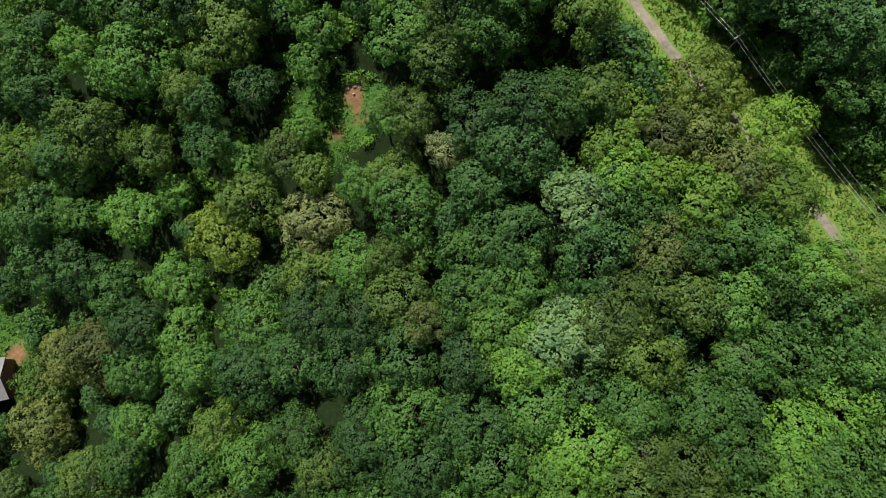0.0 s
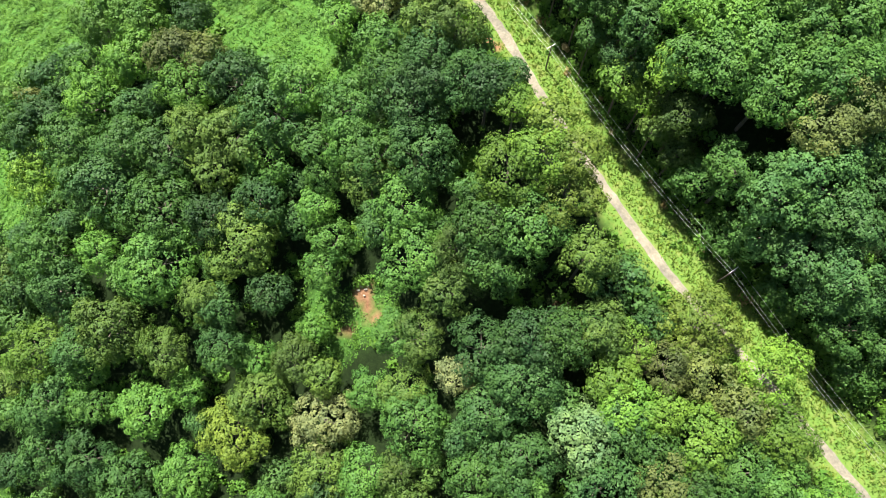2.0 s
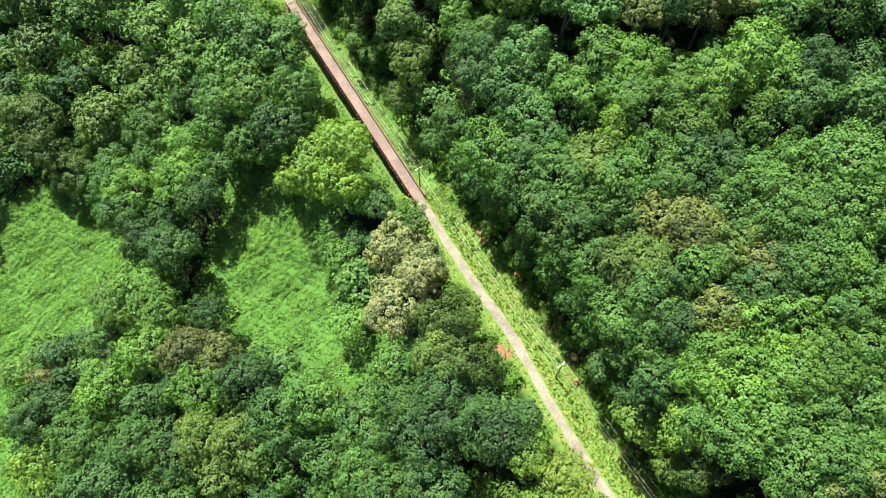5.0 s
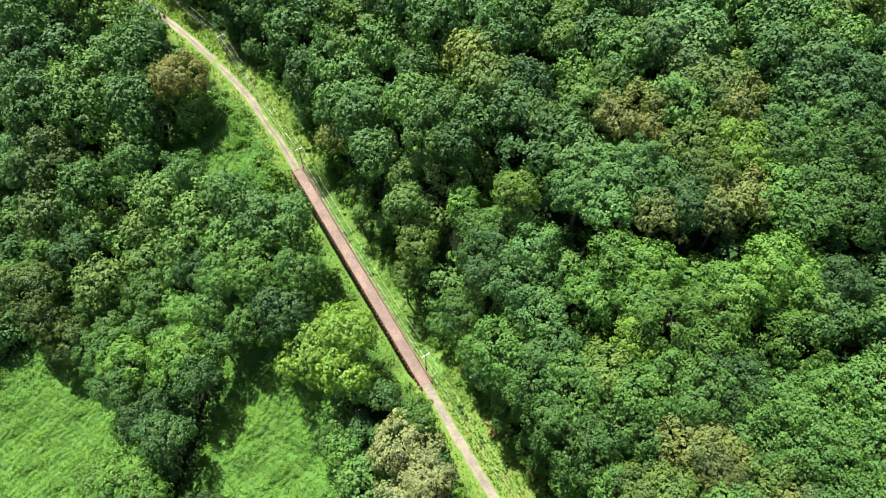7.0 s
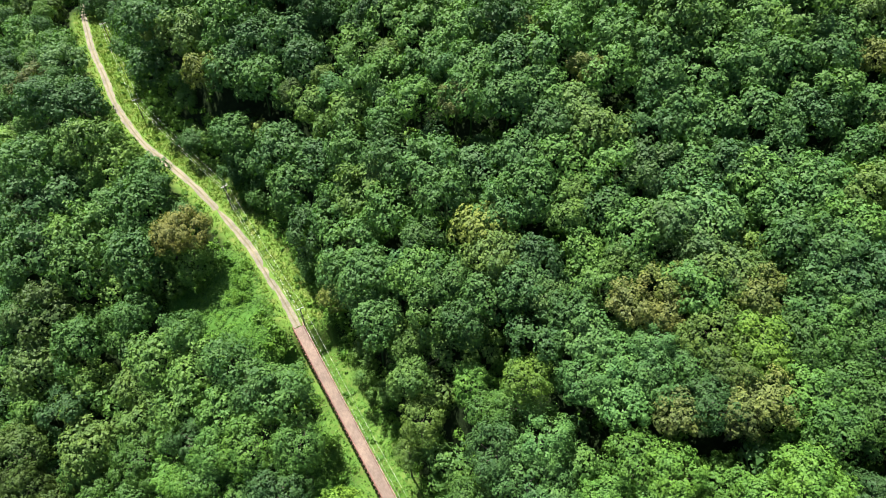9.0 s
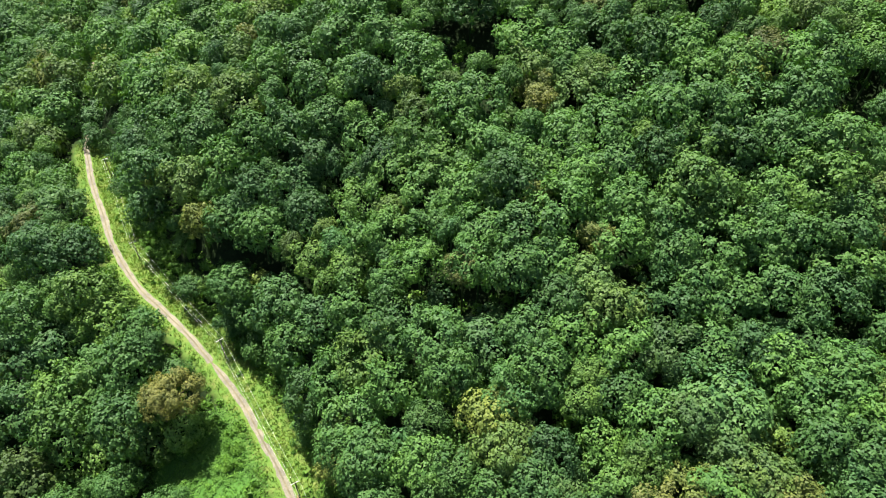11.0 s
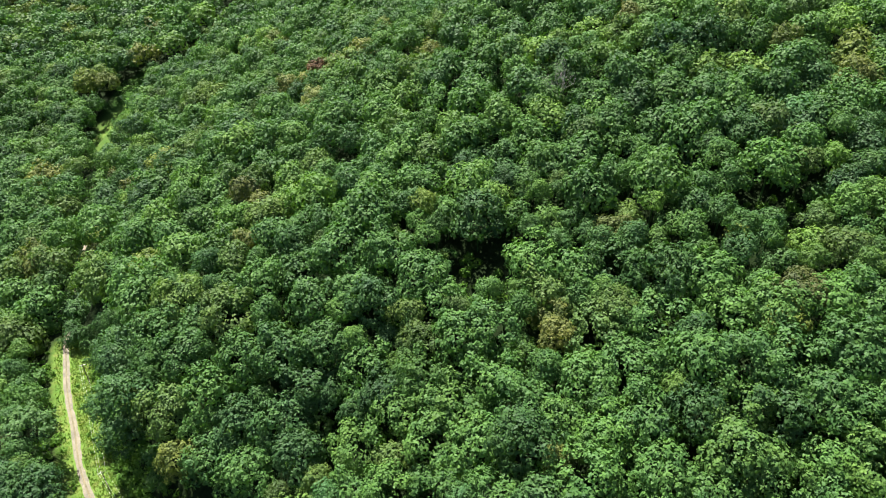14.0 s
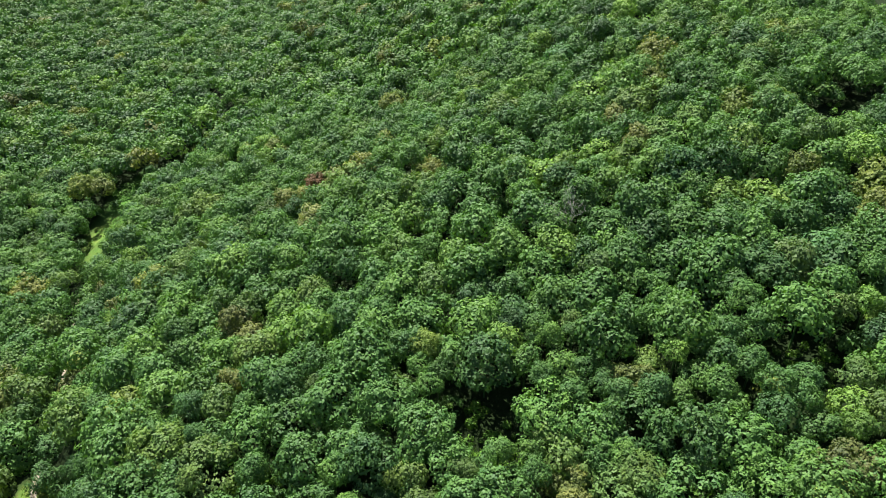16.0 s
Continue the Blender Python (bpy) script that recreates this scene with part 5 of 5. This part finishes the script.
for i, (x, y) in enumerate(POLES):
    build_pole(x, y, pole_turn(i))
for s in (-1.0, -0.35, 1.0):
    for i, (a, b) in enumerate(zip(POLES, POLES[1:])):
        cu = bpy.data.curves.new("overhead_wire", "CURVE")
        cu.dimensions, cu.bevel_depth, cu.bevel_resolution = "3D", 0.015, 1
        sp = cu.splines.new("POLY")
        sp.points.add(12)
        ends = []
        for (x, y), k in ((a, i), (b, i + 1)):
            t = radians(pole_turn(k))
            ends.append(Vector((x + s * math.cos(t), y + s * math.sin(t), TOP + float(trail_z(np.array(y))) - 0.08)))
        for k in range(13):
            f = k / 12
            p = ends[0].lerp(ends[1], f) - Vector((0, 0, 1.1 * 4 * f * (1 - f) * ((ends[1] - ends[0]).length / 45) ** 2))
            sp.points[k].co = (*p, 1)
        cu.materials.append(WIRE)
        tagged(new("overhead_wire", cu), "bright bare wire of the power line", "wire", "wires of the power line")


def rock(name, x, y, size, mat, label, category, seed, sink=0.25):
    """A weathered, faceted boulder or bank."""
    rng = random.Random(seed)
    bm = bmesh.new()
    bmesh.ops.create_icosphere(bm, subdivisions=3, radius=1)
    shift = Vector((rng.uniform(0, 50), rng.uniform(0, 50), 0))
    for v in bm.verts:
        k = 1 + 0.28 * noise.noise(v.co * 1.3 + shift) + 0.14 * noise.noise(v.co * 3.1 + shift)
        v.co = Vector((v.co.x * size[0], v.co.y * size[1], v.co.z * size[2])) * k
    ob = part(name, bm, mat, smooth=False)
    ob.matrix_basis = pose(x, y, gz(x, y) + size[2] * (1 - 2 * sink), 0, 0, rng.uniform(-20, 20))
    return tagged(ob, label, category)


rock("clay_bank", 8.3, 107.7, (0.9, 2.4, 0.55), CLAY, "red clay bank cut open beside the path", "bank", 1, 0.38)
rock("boulder", 7.6, 109.3, (0.55, 0.4, 0.25), STONE, "pale grey boulder on the clay bank", "boulder", 2)
for k, (x, y, s) in enumerate([(-19.3, 60.6, 0.55), (-18.3, 59.8, 0.42), (-20.0, 59.8, 0.34), (-17.7, 60.5, 0.38), (-18.7, 58.6, 0.26), (-19.7, 61.2, 0.3)]):
    tagged(rock("boulder", x, y, (s, s * 0.7, s * 0.4), STONE, "pale stone lying on bare red clay", "boulder", 20 + k), group="stones on the clay")


def fallen_log(x, y, long, turn, seed):
    rng = random.Random(seed)
    bm = bmesh.new()
    bmesh.ops.create_cone(bm, segments=9, radius1=0.28, radius2=0.17, depth=long, cap_ends=True)
    bmesh.ops.subdivide_edges(bm, edges=[e for e in bm.edges if abs(e.verts[0].co.z - e.verts[1].co.z) > 1], cuts=5)
    for v in bm.verts:
        v.co.x += 0.12 * math.sin(v.co.z * 0.9 + seed) + rng.uniform(-0.02, 0.02)
    bmesh.ops.rotate(bm, verts=bm.verts, matrix=Matrix.Rotation(radians(90), 3, "Y"))
    ob = part("fallen_log", bm, BARK)
    slope = math.degrees(math.atan2(gz(x + math.cos(radians(turn)) * 2, y + math.sin(radians(turn)) * 2) - gz(x - math.cos(radians(turn)) * 2, y - math.sin(radians(turn)) * 2), 4))
    ob.matrix_basis = pose(x, y, gz(x, y) + 0.2, 0, -slope, turn)
    tagged(ob, "dark fallen log lying on the slope", "log", "fallen logs")


for k, q in enumerate([(20.3, 52.4, 5.5, 22), (19.0, 51.6, 4.0, 30), (-8.9, 184.5, 5.0, -4), (-8.3, 183.6, 4.2, -2), (-9.7, 186.0, 3.6, 6)]):
    fallen_log(*q, k)


def bare_tree(x, y, tall, seed, label):
    """A dead tree: forked grey branches and twigs, no leaves."""
    rng = random.Random(seed)
    thing = tagged(new("dead_tree"), label, "tree")
    thing.matrix_basis = pose(x, y, gz(x, y), 0, 0, rng.uniform(0, 360))
    stem, twig = bmesh.new(), bmesh.new()

    def tube(bm, a, b, r0, r1):
        q = (b - a).to_track_quat("Z", "Y")
        rows = [[bm.verts.new(p + q @ Vector((r * math.cos(k * 1.2566), r * math.sin(k * 1.2566), 0))) for k in range(5)] for p, r in ((a, r0), (b, r1))]
        for k in range(5):
            bm.faces.new((rows[0][k], rows[0][(k + 1) % 5], rows[1][(k + 1) % 5], rows[1][k]))

    def grow(a, d, long, r, depth):
        b = a + d * long
        tube(stem if depth < 2 else twig, a, b, r, r * 0.62)
        if depth >= 6:
            return
        for _ in range(3 if depth else 5):
            e = (d + Vector((rng.uniform(-1, 1), rng.uniform(-1, 1), rng.uniform(-0.2, 0.5))) * 0.8).normalized()
            grow(a.lerp(b, rng.uniform(0.65, 1.0)), e, long * rng.uniform(0.5, 0.72), r * 0.55, depth + 1)

    grow(Vector((0, 0, -0.5)), Vector((0, 0, 1)), tall * 0.5, 0.15, 0)
    part("trunk", stem, DEAD_WOOD, thing)
    part("branches", twig, DEAD_WOOD, thing)


bare_tree(47.8, 3.8, 15, 1, "grey leafless dead tree among green crowns")
bare_tree(33.5, -16.2, 13, 2, "grey leafless dead tree among green crowns")
bare_tree(25.6, 374.9, 21, 3, "bleached leafless dead tree standing above the canopy")
bare_tree(-122.0, 232.2, 15, 4, "bleached leafless dead tree above a dark gap")


def build_house():
    """The corner of a house in the valley: red walls, a pale gabled roof, windows."""
    x, y = -110.7, -1.1
    z = gz(x, y) - 0.3
    thing = tagged(new("house"), "small house with red walls and a pale gabled roof", "house")
    thing.matrix_basis = pose(x, y, z, 0, 0, 12)
    lx, ly, h = 6.5, 4.5, 4.2
    for s in (-1, 1):
        bm = bmesh.new()
        box(bm, (-lx, s * ly, h / 2), (lx, s * ly, h / 2), 0.25, h, bevel=0.01)
        part("wall", bm, BRICKWORK, thing)
        bm = bmesh.new()
        box(bm, (s * (lx - 0.13), -ly + 0.13, h / 2), (s * (lx - 0.13), ly - 0.13, h / 2), 0.25, h)
        v = [bm.verts.new((s * (lx - 0.13) + e, q, w)) for e in (-0.12, 0.12) for q, w in ((-ly, h), (ly, h), (0, h + 2.4))]
        bm.faces.new(v[:3]), bm.faces.new(v[3:][::-1])
        for i in range(3):
            bm.faces.new((v[i], v[3 + i], v[3 + (i + 1) % 3], v[(i + 1) % 3]))
        bmesh.ops.recalc_face_normals(bm, faces=bm.faces)
        part("gable_wall", bm, BRICKWORK, thing)
        bm = bmesh.new()
        d = Vector((0, s * (ly + 0.6), -(2.4 / ly) * 0.6))
        a, b = Vector((0, 0.0, h + 2.5)), Vector((0, s * (ly + 0.6), h + 0.1 - 2.4 * 0.6 / ly))
        v = [bm.verts.new((e, p.y, p.z + t)) for t in (0, 0.16) for e, p in ((-lx - 0.5, a), (lx + 0.5, a), (lx + 0.5, b), (-lx - 0.5, b))]
        bm.faces.new(v[:4]), bm.faces.new(v[4:])
        for i in range(4):
            bm.faces.new((v[i], v[(i + 1) % 4], v[4 + (i + 1) % 4], v[4 + i]))
        bmesh.ops.recalc_face_normals(bm, faces=bm.faces)
        part("roof", bm, ROOF, thing, "pale sheet roof slope")
        for q in (-3.2, 0.0, 3.2):
            bm = bmesh.new()
            box(bm, (q - 0.55, s * (ly + 0.13), 1.9), (q + 0.55, s * (ly + 0.13), 1.9), 0.06, 1.2)
            pane = part("window", bm, GLASS, thing, "dark window in a pale frame")
            bm = bmesh.new()
            for e in (-0.62, 0.62):
                box(bm, (q + e, s * (ly + 0.14), 1.25), (q + e, s * (ly + 0.14), 2.55), 0.12, 0.1)
            for w in (1.25, 2.55):
                box(bm, (q - 0.56, s * (ly + 0.14), w), (q + 0.56, s * (ly + 0.14), w), 0.1, 0.12)
            part("window_frame", bm, ROOF, pane)


build_house()

# a short timber bridge far along the path
far_a, far_b = Vector((-199.9, 509.7, float(trail_z(np.array(509.7))))), Vector((-189.2, 529.6, float(trail_z(np.array(529.6)))))
build_bridge("timber_trestle_bridge", far_a, far_b, 1.5, "short timber footbridge in the shade of far trees", 9, 3)
